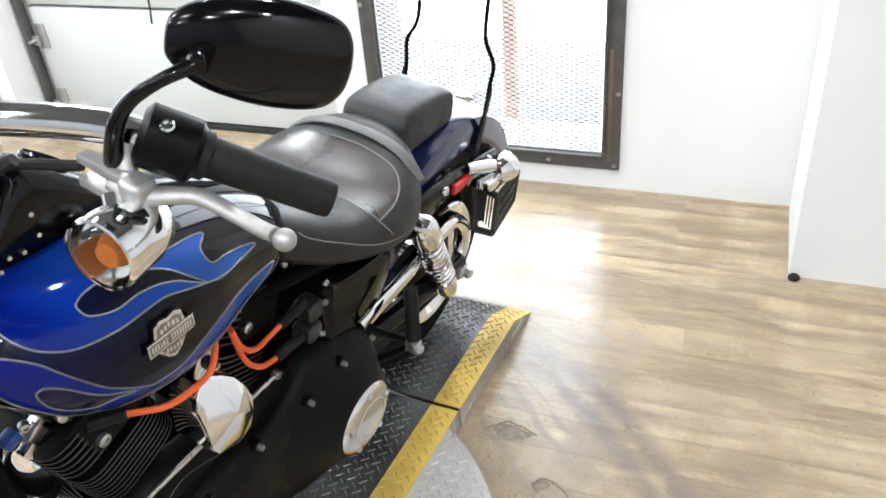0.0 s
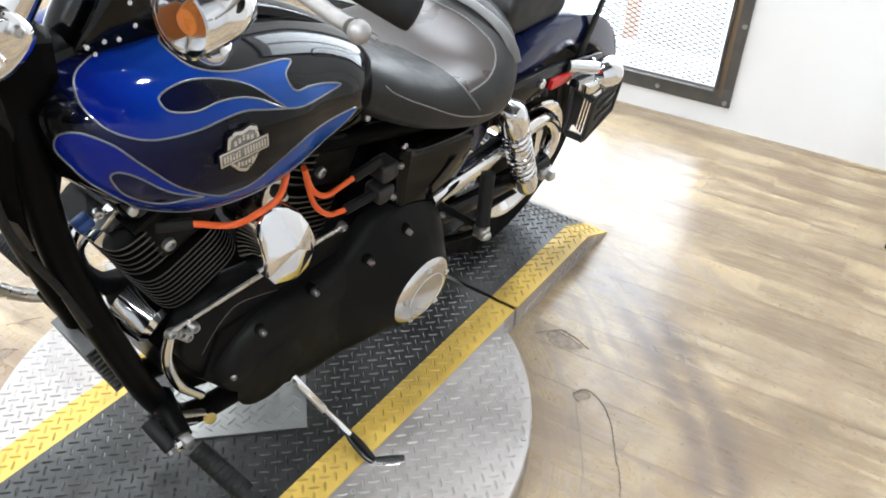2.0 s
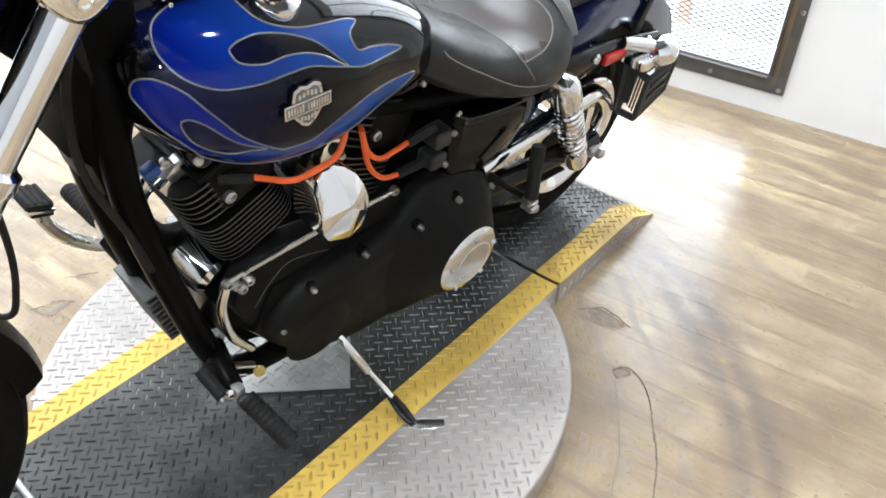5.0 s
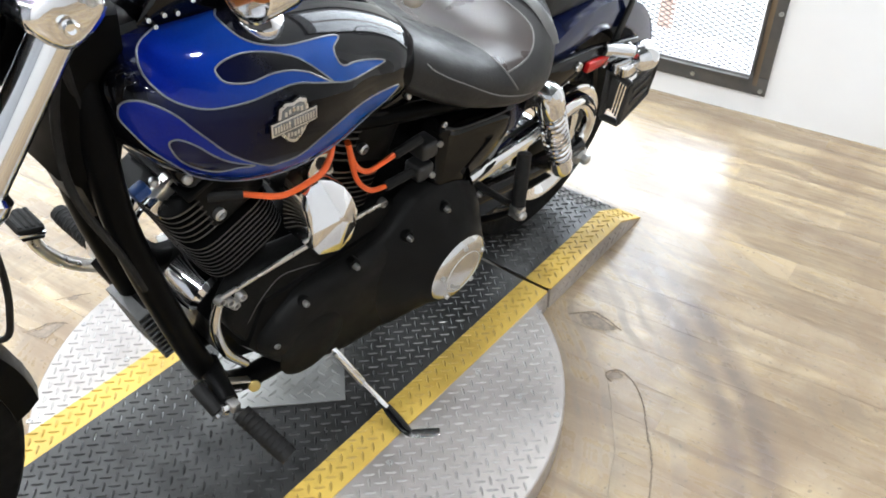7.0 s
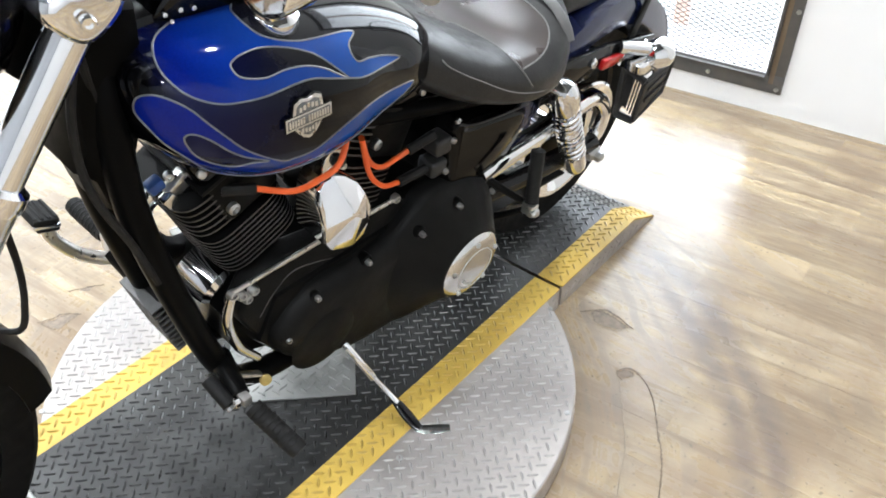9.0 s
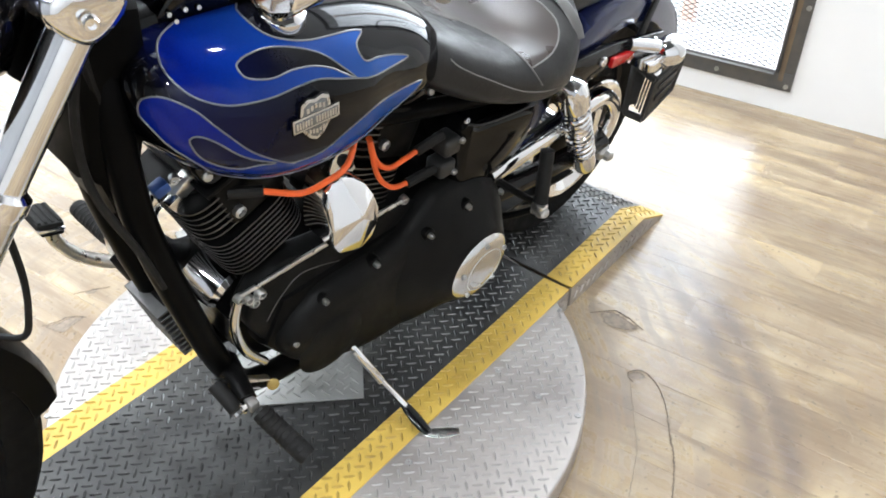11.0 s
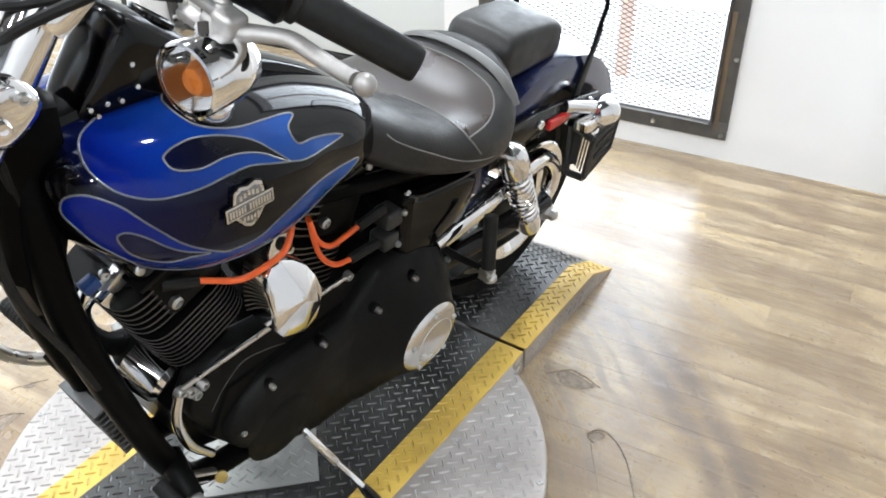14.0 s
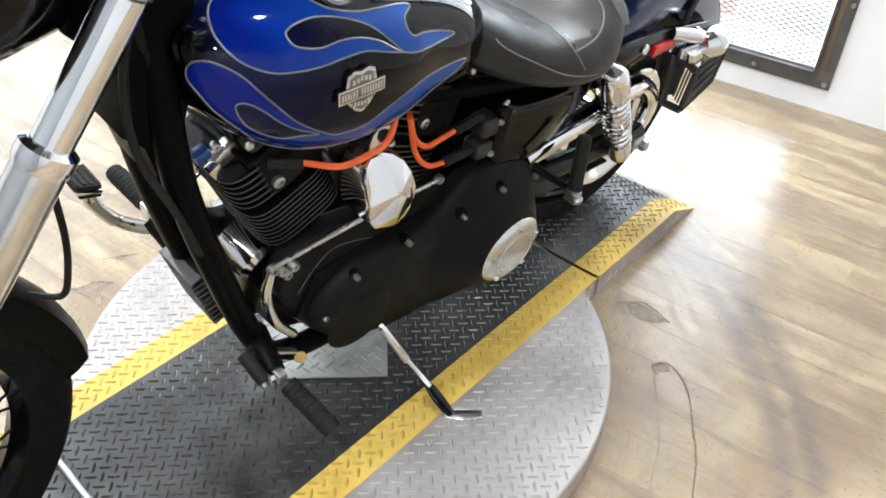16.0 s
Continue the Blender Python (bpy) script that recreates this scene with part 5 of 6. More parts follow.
def cylinder(base, lean):
    cyl = new("cylinder")
    cyl.parent = bike
    cyl.matrix_basis = Matrix.Translation(base) @ pose(0, 0, 0, 0, lean, 0)
    part("barrel", lathe([(0.062, -0.02), (0.062, 0.2)], (0, 0, 0), (0, 0, 1), 32), satin_black, cyl)
    f1, f2 = fin_mesh(0.076, 0.082, "fin"), fin_mesh(0.078, 0.076, "head_fin")
    for k in range(2, 11):
        o = new("fin", f1)
        o.parent = cyl
        o.matrix_basis = pose(0, 0, 0.0 + 0.0105 * k)
    for k in range(6):
        o = new("head_fin", f2)
        o.parent = cyl
        o.matrix_basis = pose(0, 0, 0.125 + 0.013 * k)
    part("head_core", box((0.022, 0, 0.165), (0.105, 0.157, 0.098), 0.014), satin_black, cyl)
    part("rocker_box", box((0.02, 0, 0.235), (0.105, 0.155, 0.06), 0.016, segments=3), gloss_black, cyl)
    part("rocker_rail", box((0.02, 0, 0.212), (0.115, 0.164, 0.008), 0.002), satin_black, cyl)
    for bx_ in (-0.02, 0.06):
        part("rocker_bolt", lathe([(0.007, 0), (0.007, 0.006), (0.004, 0.008), (0, 0.008)], (bx_, -0.076, 0.243), (0, -1, 0.3), 10), steel, cyl)
    part("head_bolt", lathe([(0.0095, 0), (0.0095, 0.008), (0.006, 0.01), (0.005, 0.004), (0, 0.004)], (-0.012, -0.078, 0.15), (0, -1, 0), 18), steel, cyl)
    return cyl


cylinder((-0.705, 0, 0.495), -22)
cylinder((-0.535, 0, 0.465), 22)

# chrome horn cover between the cylinders
HC = [(-0.674, 0.588), (-0.674, 0.632), (-0.668, 0.655), (-0.656, 0.668), (-0.638, 0.67), (-0.617, 0.66), (-0.597, 0.64), (-0.586, 0.615), (-0.58, 0.585), (-0.581, 0.557), (-0.59, 0.53), (-0.616, 0.517), (-0.66, 0.536), (-0.672, 0.556)]
hb = bmesh.new()
hr = []
for y, k in ((-0.1, 0.98), (-0.152, 1.0), (-0.16, 0.965)):
    hr.append([hb.verts.new((-0.63 + (x + 0.63) * k, y if y > -0.12 else y - 0.008 + 0.34 * max(0, z - 0.594), 0.592 + (z - 0.592) * k * (0.87 if z > 0.594 and y < -0.12 else 1.0))) for x, z in HC])
k = len(HC)
for a, b in zip(hr, hr[1:]):
    for i in range(k):
        hb.faces.new((a[i], a[(i + 1) % k], b[(i + 1) % k], b[i]))
hb.faces.new(hr[0][::-1])
peak = hb.verts.new((-0.628, -0.181, 0.602))
for lo_, hi_ in ((0, 4), (4, 9), (9, 11), (11, 14)):
    hb.faces.new([peak] + [hr[-1][i % k] for i in range(lo_, hi_ + 1)])
bmesh.ops.triangulate(hb, faces=[f for f in hb.faces if peak in f.verts])
bmesh.ops.bevel(hb, geom=[e for e in hb.edges if e.is_manifold and e.calc_face_angle() > 0.12 and e.verts[0].co.y < -0.14], offset=0.0016, segments=2, profile=0.5, affect="EDGES")
horn = B("horn_cover", hb, chrome, "chrome horn cover with four shallow facets", smooth=22)
B("horn_bracket", box((-0.64, -0.07, 0.6), (0.03, 0.05, 0.02), 0.003), satin_black)
ks = new("choke_bracket")
ks.parent = bike
part("bracket_plate", prism([(-0.634, 0.644), (-0.628, 0.668), (-0.612, 0.683), (-0.596, 0.677), (-0.592, 0.66), (-0.602, 0.646), (-0.62, 0.638)], -0.114, -0.108, 0.0022, 4), chrome, ks, "chrome bracket plate")
part("knob_stem", lathe([(0.0105, 0), (0.0105, 0.005), (0.008, 0.007), (0.008, 0.014), (0.005, 0.016), (0, 0.016)], (-0.61, -0.113, 0.659), (0.15, -1, 0), 18), rubber, ks)
bolt("bracket_screw", (-0.6, -0.117, 0.645), (0, -1, 0.1), 0.006, 0.006, alu, ks)

ks.matrix_basis = Matrix.Translation((-0.022, -0.024, 0.026))

# plug leads
B("plug_lead", tube([(-0.745, -0.1, 0.664), (-0.699, -0.125, 0.652), (-0.673, -0.15, 0.676), (-0.646, -0.16, 0.697), (-0.605, -0.13, 0.703), (-0.58, -0.1, 0.71)], 0.0048, 10), orange, "orange plug lead")
B("plug_lead", tube([(-0.545, -0.1, 0.66), (-0.525, -0.1, 0.605), (-0.495, -0.1, 0.575), (-0.46, -0.1, 0.575), (-0.435, -0.105, 0.585)], 0.0048, 10), orange, "orange plug lead")
B("plug_lead", tube([(-0.548, -0.105, 0.66), (-0.525, -0.105, 0.58), (-0.49, -0.105, 0.535), (-0.45, -0.105, 0.522)], 0.0048, 10), orange, "orange plug lead")
B("plug_boot", tube([(-0.785, -0.075, 0.665), (-0.744, -0.1, 0.664)], 0.009, 10, False), rubber)
B("plug_boot", tube([(-0.437, -0.105, 0.584), (-0.38, -0.11, 0.595)], 0.009, 10, False), rubber)
B("plug_boot", tube([(-0.452, -0.105, 0.522), (-0.39, -0.11, 0.525)], 0.009, 10, False), rubber)
coil = B("ignition_coil", box((-0.352, -0.098, 0.557), (0.04, 0.042, 0.036), 0.008, segments=3), pvc_black)
part("coil_lower", box((-0.357, -0.098, 0.51), (0.04, 0.042, 0.034), 0.008, segments=3), pvc_black, coil)
bolt("coil_bolt", (-0.336, -0.119, 0.568), (0, -1, 0), 0.006, 0.006, steel, bike)
bolt("coil_bolt", (-0.345, -0.119, 0.502), (0, -1, 0), 0.006, 0.006, steel, bike)

B("head_bracket", prism([(-0.848, 0.668), (-0.832, 0.656), (-0.784, 0.676), (-0.8, 0.7), (-0.82, 0.69)], -0.042, -0.022, 0.003), alu, "bright bracket at the front cylinder head")
B("bracket_tab", box((-0.84, -0.04, 0.65), (0.02, 0.016, 0.04), 0.003, pose(0, 0, 0, 0, -30, 0)), worn_chrome)
B("wire_plug", box((-0.858, -0.03, 0.684), (0.024, 0.02, 0.018), 0.004, pose(0, 0, 0, 0, -20, 0)), blue_plastic, "blue wiring plug")
bolt("bracket_bolt", (-0.838, -0.034, 0.694), (-0.4, -1, 0.2), 0.007, 0.01, steel, bike)
# battery box under the seat
BAT = [(-0.33, 0.592), (-0.29, 0.582), (-0.2, 0.567), (-0.125, 0.55), (-0.112, 0.52), (-0.128, 0.47), (-0.165, 0.435), (-0.22, 0.415), (-0.3, 0.425), (-0.335, 0.45)]
bat = B("battery_cover", domed(BAT, [(0, 0.1), (0, -0.104), (0.001, -0.11), (0.004, -0.1165), (0.009, -0.121), (0.016, -0.124)], 4), cover_black, "gloss black battery cover", smooth=75)
part("cover_lip", tube([(-0.325, -0.116, 0.596), (-0.29, -0.121, 0.582), (-0.2, -0.122, 0.566), (-0.125, -0.12, 0.557)], 0.005, 8), gloss_black, bat)
bolt("cover_screw", (-0.325, -0.112, 0.6), (0.2, -1, 0.4), 0.006, 0.006, chrome, bat)

# frame
for s in (-1, 1):
    d = -0.086 if s < 0 else 0.04
    B("frame_tube", tube([(-0.9, d * 0.3, 0.93), (-0.912, d * 0.6, 0.84), (-0.912, d * 0.86, 0.68), (-0.867, d, 0.46), (-0.822, d, 0.31), (-0.77, d, 0.235), (-0.6, d, 0.205), (-0.3, d, 0.2)], 0.021, 14), frame_black)
    B("frame_tube", tube([(-0.86, s * 0.03, 0.8), (-0.6, s * 0.05, 0.68), (-0.3, s * 0.09, 0.62), (-0.05, s * 0.1, 0.57)], 0.016, 12), frame_black)
B("steering_head", lathe([(0.036, -0.1), (0.04, -0.09), (0.04, 0.09), (0.036, 0.1)], (-0.905, 0, 0.96), (0.58, 0, 0.8), 24), frame_black)
B("neck_cover", prism([(-0.95, 0.88), (-0.952, 0.8), (-0.962, 0.765), (-0.948, 0.748), (-0.935, 0.69), (-0.895, 0.72), (-0.875, 0.79), (-0.855, 0.88), (-0.855, 0.96), (-0.92, 0.975)], -0.06, 0.06, 0.02), frame_black, "black neck cover and gusset")
RM = Matrix.Translation((-0.848, 0.02, 0.385)) @ pose(0, 0, 0, 0, -16, 0)
reg = new("voltage_regulator")
reg.parent = bike
tagged(reg, "finned black voltage regulator")
reg.matrix_basis = RM
part("regulator_body", box((0, 0, 0), (0.02, 0.07, 0.13), 0.004), frame_black, reg)
for k in range(10):
    part("regulator_fin", box((-0.018, 0, -0.061 + 0.0135 * k), (0.022, 0.09, 0.005), 0.001, segments=1), fin_edge, reg)

# exhaust on the far side
B("exhaust_pipe", tube([(-0.76, 0.08, 0.6), (-0.83, 0.09, 0.55), (-0.82, 0.1, 0.46), (-0.74, 0.13, 0.38), (-0.5, 0.16, 0.3), (0.0, 0.18, 0.26)], 0.028, 18), chrome, "chrome exhaust header")
B("exhaust_pipe", tube([(-0.46, 0.08, 0.6), (-0.4, 0.12, 0.52), (-0.35, 0.16, 0.4), (0.1, 0.19, 0.33)], 0.028, 18), chrome)
B("muffler", lathe([(0.028, 0), (0.045, 0.05), (0.045, 0.7), (0.035, 0.72)], (-0.1, 0.19, 0.27), (1, 0.0, 0.02), 28), chrome)
B("starter_cover", lathe([(0.0, -0.075), (0.03, -0.07), (0.038, -0.06), (0.038, 0.0)], (-0.8, 0.02, 0.455), (-0.35, 1, 0.4), 24), chrome, "chrome cover under the front cylinder")

# shift linkage and forward controls
B("shift_rod", tube([(-0.8, -0.106, 0.49), (-0.62, -0.106, 0.492), (-0.455, -0.106, 0.487)], 0.004, 10, False), alu, "polished shift rod")
for p in ((-0.8, -0.1, 0.484), (-0.785, -0.1, 0.472), (-0.775, -0.1, 0.458), (-0.762, -0.1, 0.468), (-0.455, -0.1, 0.487)):
    bolt("linkage_nut", p, (0, -1, 0), 0.009, 0.012, steel, bike)
B("shift_arm", tube([(-0.803, -0.106, 0.482), (-0.813, -0.106, 0.43), (-0.798, -0.107, 0.36), (-0.764, -0.109, 0.303)], [0.007, 0.0085, 0.0095, 0.008], 14, True, 8, None, 0.9), worn_chrome, "polished curved shift arm")
fp = new("forward_peg")
fp.parent = bike
a, b = Vector((-0.835, -0.19, 0.315)), Vector((-0.818, -0.285, 0.28))
part("peg_rubber", tube([a, a + (b - a) * 0.9, b], [0.0155, 0.0165, 0.015], 16, False), rubber, fp, "black rubber foot peg")
for k in range(9):
    part("peg_rib", lathe([(0.0158, -0.002), (0.0171, 0), (0.0158, 0.002)], a + (b - a) * (0.1 + 0.095 * k), b - a, 18), rubber, fp)
part("peg_clevis", box((-0.838, -0.172, 0.322), (0.018, 0.024, 0.022), 0.005), matte_alu, fp)
part("peg_pin", lathe([(0.01, 0), (0.01, 0.008), (0.006, 0.01), (0, 0.01)], (-0.852, -0.172, 0.325), (-1, 0, 0.3), 12), chrome, fp)
part("peg_mount", tube([(-0.84, -0.165, 0.325), (-0.83, -0.12, 0.33), (-0.82, -0.08, 0.32)], [0.016, 0.018, 0.022], 12), satin_black, fp)
sp = new("shift_peg")
sp.parent = bike
part("peg_rubber", tube([(-0.866, -0.118, 0.342), (-0.862, -0.168, 0.322)], 0.0125, 14, False), rubber, sp)
part("peg_end", lathe([(0.012, 0), (0.012, 0.006), (0, 0.008)], (-0.8615, -0.17, 0.321), (0.1, -0.9, -0.4), 14), chrome, sp)
part("shift_lever", tube([(-0.864, -0.115, 0.342), (-0.84, -0.115, 0.325), (-0.8, -0.118, 0.295), (-0.769, -0.12, 0.272)], 0.008, 10, True, 6, None, 0.5), alu, sp)
B("control_bracket", tube([(-0.848, -0.1, 0.3), (-0.82, -0.102, 0.272), (-0.775, -0.104, 0.236)], 0.006, 10, True, 6, None, 0.5), chrome, "thin chrome bracket under the frame")
B("tag", lathe([(0.0105, 0), (0.0105, 0.004), (0.007, 0.006), (0, 0.006)], (-0.765, -0.13, 0.262), (-0.4, -1, 0.5), 20), brass, "round brass-coloured tag")
# brake side
bp2 = new("brake_pedal")
bp2.parent = bike
pad_turn = pose(0, 0, 0, 0, 18, 0)
part("pedal_pad", box((-0.937, 0.2, 0.512), (0.044, 0.058, 0.011), 0.004, pad_turn), rubber, bp2, "ribbed black rubber pedal pad")
for k in range(4):
    part("pad_rib", box(Vector((-0.937, 0.2, 0.512)) + pad_turn.to_3x3() @ Vector((-0.0165 + 0.011 * k, 0, 0.0058)), (0.0065, 0.052, 0.004), 0.0012, pad_turn, segments=1), rubber, bp2)
part("pedal_base", box((-0.936, 0.2, 0.501), (0.042, 0.055, 0.008), 0.002, pad_turn), chrome, bp2, "chrome pedal base")
part("pedal_plate", box((-0.934, 0.2, 0.492), (0.036, 0.048, 0.01), 0.003, pad_turn), satin_black, bp2)
part("pedal_arm", tube([(-0.93, 0.2, 0.49), (-0.926, 0.2, 0.452), (-0.9, 0.198, 0.405), (-0.865, 0.188, 0.375), (-0.82, 0.16, 0.365)], [0.012, 0.0125, 0.0145, 0.016, 0.015], 14, True, 8, None, 0.75), alu, bp2)
rp = new("forward_peg")
rp.parent = bike
a, b = Vector((-0.839, 0.2, 0.405)), Vector((-0.842, 0.3, 0.404))
part("peg_rubber", tube([a, b], 0.016, 16, False), rubber, rp)
for k in range(9):
    part("peg_rib", lathe([(0.0163, -0.002), (0.0175, 0), (0.0163, 0.002)], a + (b - a) * (0.1 + 0.095 * k), b - a, 18), rubber, rp)
part("peg_clevis", box((-0.838, 0.185, 0.4), (0.03, 0.03, 0.035), 0.005), alu, rp)
part("peg_mount", tube([(-0.845, 0.18, 0.385), (-0.83, 0.12, 0.35)], [0.016, 0.02], 12), satin_black, rp)

# side stand
ss = new("side_stand")
ss.parent = bike
part("leg", tube([(-0.588, -0.13, 0.222), (-0.585, -0.152, 0.208), (-0.552, -0.186, 0.132)], 0.0072, 14, False), chrome, ss, "chrome stand leg")
part("shank", tube([(-0.556, -0.182, 0.14), (-0.538, -0.212, 0.1), (-0.531, -0.238, 0.08)], [0.0055, 0.0062, 0.0066], 12, True, 6, None, 0.8), chrome, ss)
part("shin", tube([(-0.534, -0.228, 0.087), (-0.531, -0.245, 0.076), (-0.53, -0.266, 0.067), (-0.529, -0.288, 0.059), (-0.527, -0.302, 0.057)], [0.007, 0.0115, 0.0132, 0.012, 0.008], 14, True, 6, None, 0.45), gloss_black, ss)
part("foot", tube([(-0.533, -0.292, 0.0525), (-0.52, -0.308, 0.053), (-0.5, -0.327, 0.057), (-0.484, -0.342, 0.062)], [0.006, 0.0115, 0.012, 0.008], 14, True, 6, None, 0.16), worn_chrome, ss, "flattened chrome foot")
part("stand_spring", tube([(-0.594, -0.147, 0.218), (-0.556, -0.188, 0.128)], 0.004, 8, False), steel, ss)

# ---- front end ----
def leg(y, dx, dy):
    f = new("fork_leg")
    f.parent = bike
    top, low = Vector((-0.898 + dx, y + dy, 1.04)), Vector((-1.415 + dx, y + dy, 0.345))
    d = (low - top).normalized()
    L = (low - top).length
    part("tube", lathe([(0.0218, 0), (0.0218, 0.28)], top, d, 32), chrome, f, "chrome fork tube")
    part("slider_collar", lathe([(0.024, 0.238), (0.0305, 0.243), (0.031, 0.258), (0.029, 0.266)], top, d, 32), chrome, f)
    part("slider", lathe([(0.0275, 0.262), (0.028, 0.3), (0.028, L - 0.03), (0.025, L + 0.03), (0, L + 0.03)], top, d, 32), worn_chrome, f, "polished fork slider")
    return f


leg(-0.105, -0.02, 0.0)
leg(0.125, -0.03, 0.0)
TRI = [(-0.992, 1.02), (-0.965, 0.985), (-0.938, 0.985), (-0.908, 1.015), (-0.93, 1.05), (-0.975, 1.045)]
for y0, y1 in ((-0.136, -0.07), (0.09, 0.156)):
    B("lower_clamp", prism(TRI, y0, y1, 0.012, 3), chrome, "chrome lower fork clamp", smooth=50)
for y in (-0.14, 0.086):
    bolt("clamp_bolt", (-0.955, y, 1.012), (-0.25, -1, 0.1), 0.0085, 0.008, chrome, bike)
    bolt("clamp_bolt", (-0.93, y, 1.032), (-0.25, -1, 0.1), 0.006, 0.006, steel, bike)
B("lower_clamp_bridge", box((-0.935, 0.01, 1.0), (0.07, 0.18, 0.035), 0.012, pose(0, 0, 0, 0, -36, 0)), chrome)
B("upper_clamp", box((-0.86, 0.01, 1.1), (0.08, 0.3, 0.03), 0.012, pose(0, 0, 0, 0, -36, 0)), chrome)
for y, dx in ((-0.105, -0.014), (0.125, -0.03)):
    B("upper_fork_tube", lathe([(0.0245, 0), (0.0245, 0.16), (0.02, 0.168), (0, 0.168)], (-0.915 + dx, y, 1.03), (0.6, 0, 0.8), 28), chrome)
B("headlamp", lathe([(0, 0.1), (0.04, 0.095), (0.075, 0.06), (0.088, 0.0), (0.088, -0.03), (0.082, -0.04), (0, -0.045)], (-1.068, -0.008, 0.993), (1, 0.1, -0.1), 36), gloss_black, "black headlamp shell")
B("headlamp_mount", tube([(-0.99, -0.02, 1.06), (-1.03, -0.02, 1.09), (-1.05, -0.02, 1.06)], 0.012, 10), satin_black)
fr = []
for a in np.linspace(165, 2, 32):
    a = radians(a)
    ring = []
    for y, dr in ((-0.053, -0.05), (-0.053, -0.03), (-0.047, -0.007), (-0.028, 0.007), (0, 0.011), (0.028, 0.007), (0.047, -0.007), (0.053, -0.03), (0.053, -0.05), (0.05, -0.05), (0.045, -0.015), (0, 0.004), (-0.045, -0.015), (-0.05, -0.05)):
        ring.append(((0.366 + dr) * math.cos(a), y, (0.366 + dr) * math.sin(a)))
    fr.append(ring)
ff = B("front_fender", loft(fr), satin_black, "black front fender")
ff.matrix_basis = Matrix.Translation((-1.413, -0.023, 0.345)) @ pose(0, 0, 0, 0, 0, 12)
B("brake_line", tube([(-1.067, -0.09, 0.79), (-1.064, -0.08, 0.7), (-1.07, -0.076, 0.64), (-1.08, -0.06, 0.585), (-1.1, 0.0, 0.545)], 0.0045, 8), rubber)
B("brake_line", tube([(-0.9, -0.07, 1.02), (-0.949, -0.07, 0.917), (-0.965, -0.072, 0.831), (-0.961, -0.08, 0.755), (-0.93, -0.09, 0.66), (-0.908, -0.095, 0.58)], 0.0055, 8), rubber, "black cable down the frame")
B("control_cable", tube([(-0.86, -0.2, 1.14), (-0.93, -0.1, 1.06), (-0.935, -0.06, 0.95), (-0.915, -0.055, 0.8)], 0.0055, 8), rubber)

# handlebar, grip, lever, signal, mirror
bar = B("handlebar", tube([(-0.716, -0.4, 1.1), (-0.776, -0.32, 1.147), (-0.815, -0.25, 1.168), (-0.86, -0.16, 1.165), (-0.875, -0.08, 1.15), (-0.88, 0.02, 1.15), (-0.905, 0.12, 1.15), (-0.945, 0.22, 1.17), (-0.985, 0.36, 1.15), (-1.01, 0.46, 1.12)], 0.0145, 14), chrome, "chrome handlebar")
for y in (-0.06, 0.07):
    B("riser", tube([(-0.86, y, 1.1), (-0.872, y, 1.15)], 0.02, 16, False), chrome)
S, E = Vector((-0.778, -0.318, 1.148)), Vector((-0.714, -0.402, 1.1))
B("grip", tube([S, S + (E - S) * 0.06, S + (E - S) * 0.08, S + (E - S) * 0.95, E], [0.021, 0.021, 0.0175, 0.0165, 0.0155], 20, False), rubber, "black rubber grip")
B("grip", tube([(-0.979, 0.34, 1.155), (-1.01, 0.46, 1.12)], 0.0185, 18, False), rubber)
sw = B("switch_housing", tube([S + (S - E) * 0.42, S + (S - E) * 0.38, S + (S - E) * 0.04, S], [0.02, 0.027, 0.027, 0.022], 20, False), satin_black, "black switch housing")
bolt("switch_screw", S + (S - E) * 0.2 + Vector((-0.012, -0.012, 0.024)), (-0.3, -0.4, 1), 0.006, 0.004, chrome, sw)
pa, pb_ = Vector((-0.83, -0.243, 1.134)), Vector((-0.829, -0.308, 1.126))
pd = (pb_ - pa).normalized()
lp = new("lever_perch")
lp.parent = bike
tagged(lp, "cast aluminium clutch lever perch with a slot")
PR = Matrix.Translation(pa) @ Matrix((pd, Vector((0, 0, 1)).cross(pd).normalized(), pd.cross(Vector((0, 0, -1)).cross(pd)).normalized())).transposed().to_4x4()
for dz in (-0.0115, 0.0115):
    part("fork_arm", box(PR @ Vector((0.028, 0, dz)), (0.058, 0.014, 0.0085), 0.002, PR.to_3x3().to_4x4()), matte_alu, lp)
part("perch_block", box(PR @ Vector((0.056, 0, 0)), (0.024, 0.024, 0.034), 0.006, PR.to_3x3().to_4x4(), segments=3), matte_alu, lp)
part("bar_clamp", tube([(-0.806, -0.268, 1.165), (-0.816, -0.276, 1.15), (-0.826, -0.285, 1.134)], [0.014, 0.01, 0.009], 16, True, 6, None, 0.8), matte_alu, lp)
part("pivot_screw", lathe([(0.006, 0), (0.006, 0.006), (0, 0.007)], PR @ Vector((0.03, 0, 0.013)), PR.to_3x3() @ Vector((0, 0, 1)), 14), steel, lp)
B("clutch_lever", tube([pa + pd * 0.03, (-0.828, -0.3, 1.127), (-0.814, -0.322, 1.128), (-0.805, -0.342, 1.129), (-0.805, -0.372, 1.127), (-0.81, -0.405, 1.128), (-0.812, -0.42, 1.13)], [0.0085, 0.0105, 0.0085, 0.008, 0.0075, 0.0072, 0.007], 16, True, 8, None, 0.8), matte_alu, "cast aluminium clutch lever")
B("lever_ball", lathe([(0.0092 * math.sin(radians(a)), -0.0092 * math.cos(radians(a))) for a in range(0, 181, 15)], (-0.813, -0.43, 1.13), (0.1, -0.7, -0.4), 22), matte_alu)
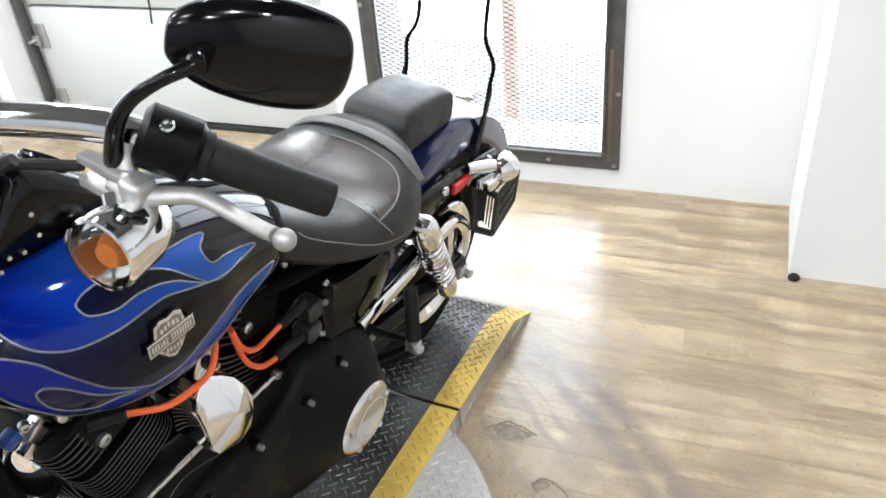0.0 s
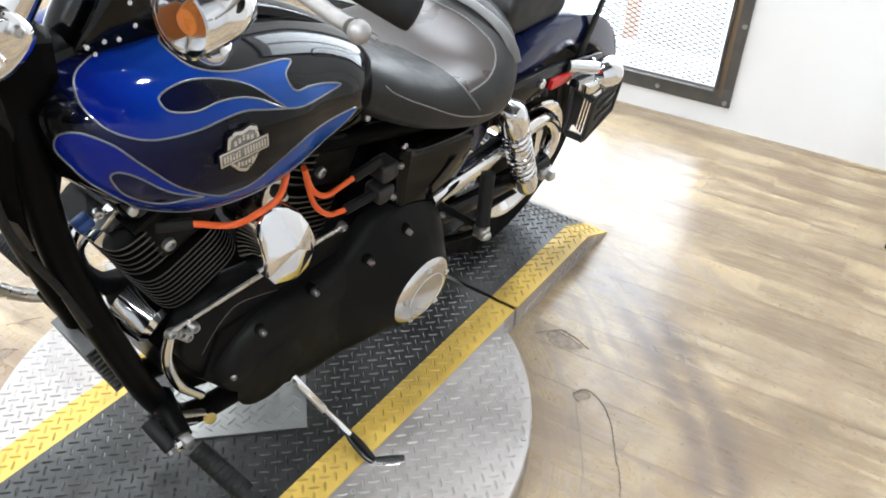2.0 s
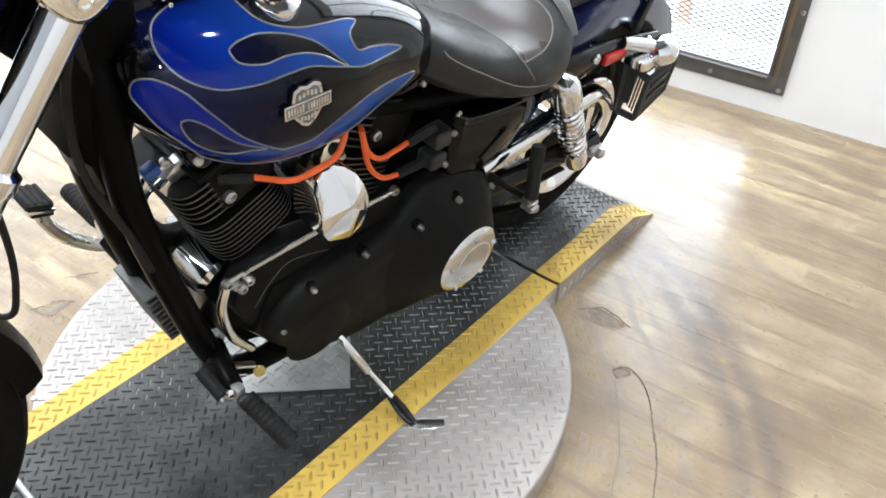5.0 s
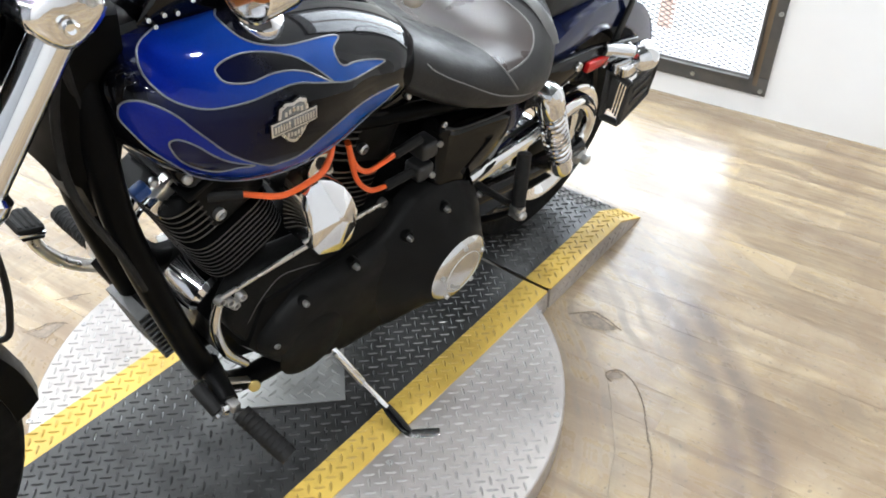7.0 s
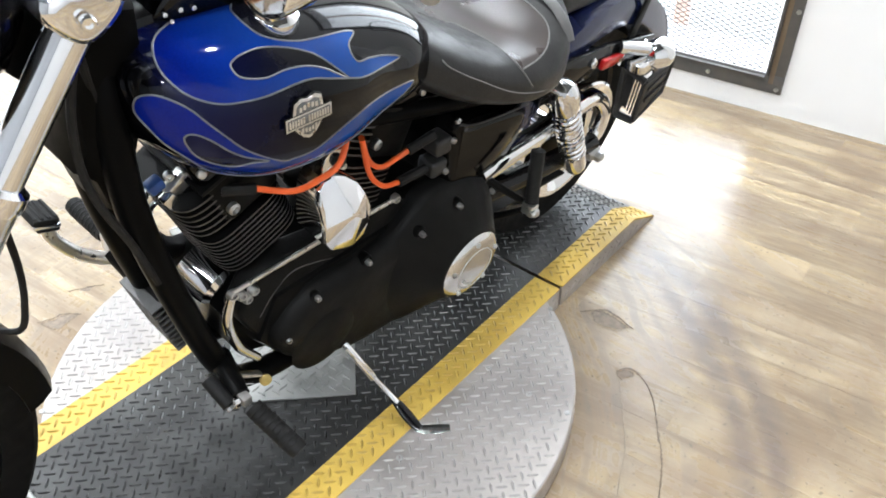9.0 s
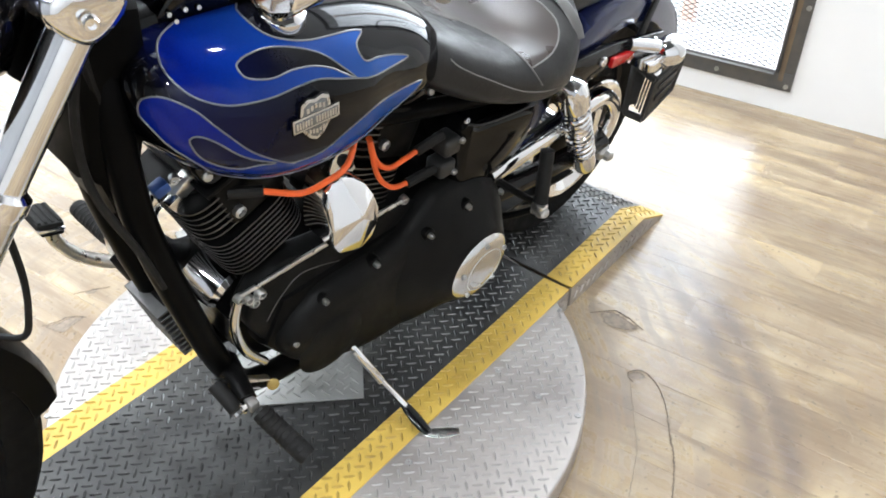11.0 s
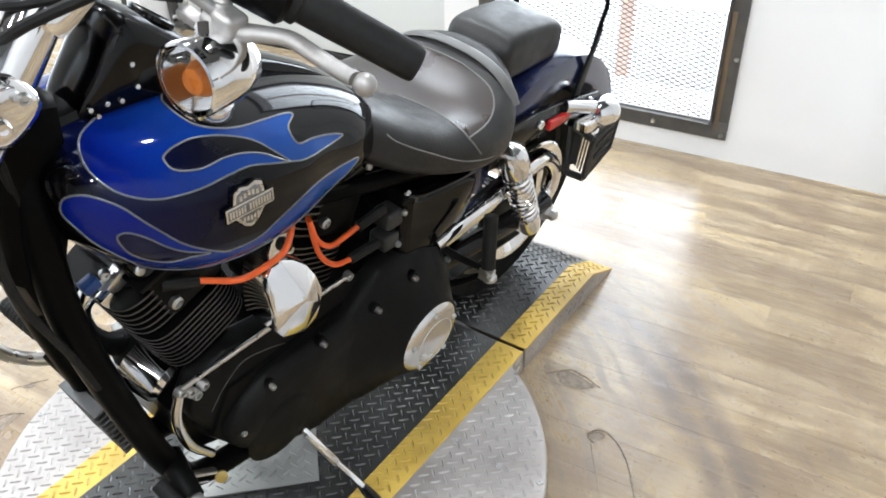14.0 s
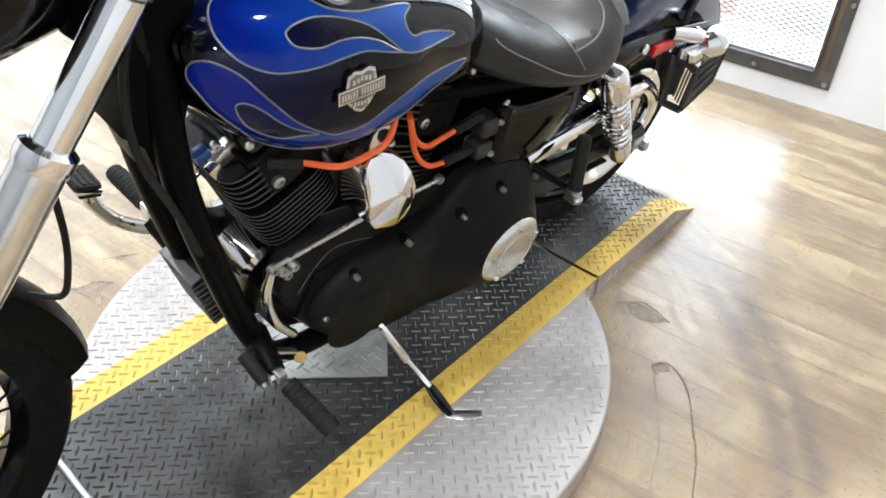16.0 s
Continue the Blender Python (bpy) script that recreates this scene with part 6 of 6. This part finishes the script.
B("clutch_cable", tube([(-0.83, -0.24, 1.134), (-0.855, -0.17, 1.12), (-0.92, -0.1, 1.1), (-0.96, -0.05, 1.12), (-0.95, -0.04, 0.98)], 0.005, 8), rubber)
fs = new("front_signal")
fs.parent = bike
SG, SA = Vector((-0.86, -0.303, 1.101)), Vector((-0.97, -0.12, 0.05))
part("housing", lathe([(0, 0.058), (0.014, 0.056), (0.025, 0.045), (0.0325, 0.022), (0.0335, -0.012), (0.032, -0.016), (0.0305, -0.016), (0.0305, 0.02)], SG, -SA, 36), chrome, fs, "chrome bullet signal housing")
part("lens", lathe([(0.0315, 0.016), (0.031, 0.021), (0.024, 0.026), (0, 0.029)], SG, SA, 32), lens_clear, fs, "clear signal lens")
part("bulb", lathe([(0.009, -0.016), (0.015, -0.01), (0.0155, 0.008), (0.011, 0.016), (0, 0.018)], SG + Vector((0, -0.004, 0)), SA, 20), amber, fs, "amber bulb")
part("lens_rim", lathe([(0.0315, 0.014), (0.0345, 0.016), (0.034, 0.022), (0.0315, 0.023)], SG, SA, 36, cap=False), chrome, fs)
part("reflector", lathe([(0.031, 0.015), (0.027, -0.008), (0.012, -0.02), (0, -0.021)], SG, SA, 28, cap=False), chrome, fs)
part("stem", tube([SG + Vector((0.012, 0.01, 0.024)), SG + Vector((0.018, 0.018, 0.033))], 0.009, 12, False), chrome, fs)
fs.matrix_basis = Matrix.Translation(SG) @ Matrix.Scale(0.92, 4) @ Matrix.Translation(-SG)
mi = new("mirror")
mi.parent = bike
MC = Vector((-0.739, -0.36, 1.235))
part("shell", body([(-0.085, 0.004, 0.0, 0.0, 0.0), (-0.08, 0.014, -0.02, -0.002, 0.016), (-0.05, 0.022, -0.038, -0.002, 0.034), (0.0, 0.026, -0.046, 0, 0.044), (0.05, 0.022, -0.042, 0, 0.04), (0.072, 0.014, -0.026, 0, 0.026), (0.078, 0.004, 0.0, 0.0, 0.0)], 36, 0.9, 0.8, 0.8), gloss_black, mi, "gloss black oval mirror back")
mi.children[0].matrix_basis = Matrix.Translation(MC) @ pose(0, 0, 0, 0, 12, -50) @ Matrix.Diagonal((0.87, 0.86, 0.97, 1))
part("stem", tube([(-0.822, -0.268, 1.13), (-0.826, -0.276, 1.157), (-0.829, -0.29, 1.19), (-0.827, -0.306, 1.212), (-0.816, -0.326, 1.229), (-0.796, -0.344, 1.24)], [0.0085, 0.0078, 0.0068, 0.0058, 0.0052, 0.006], 12), gloss_black, mi)
part("ball_mount", lathe([(0.006, -0.004), (0.0085, 0.0), (0.009, 0.012), (0.008, 0.02)], (-0.795, -0.345, 1.24), (0.766, 0.643, 0), 18), gloss_black, mi)
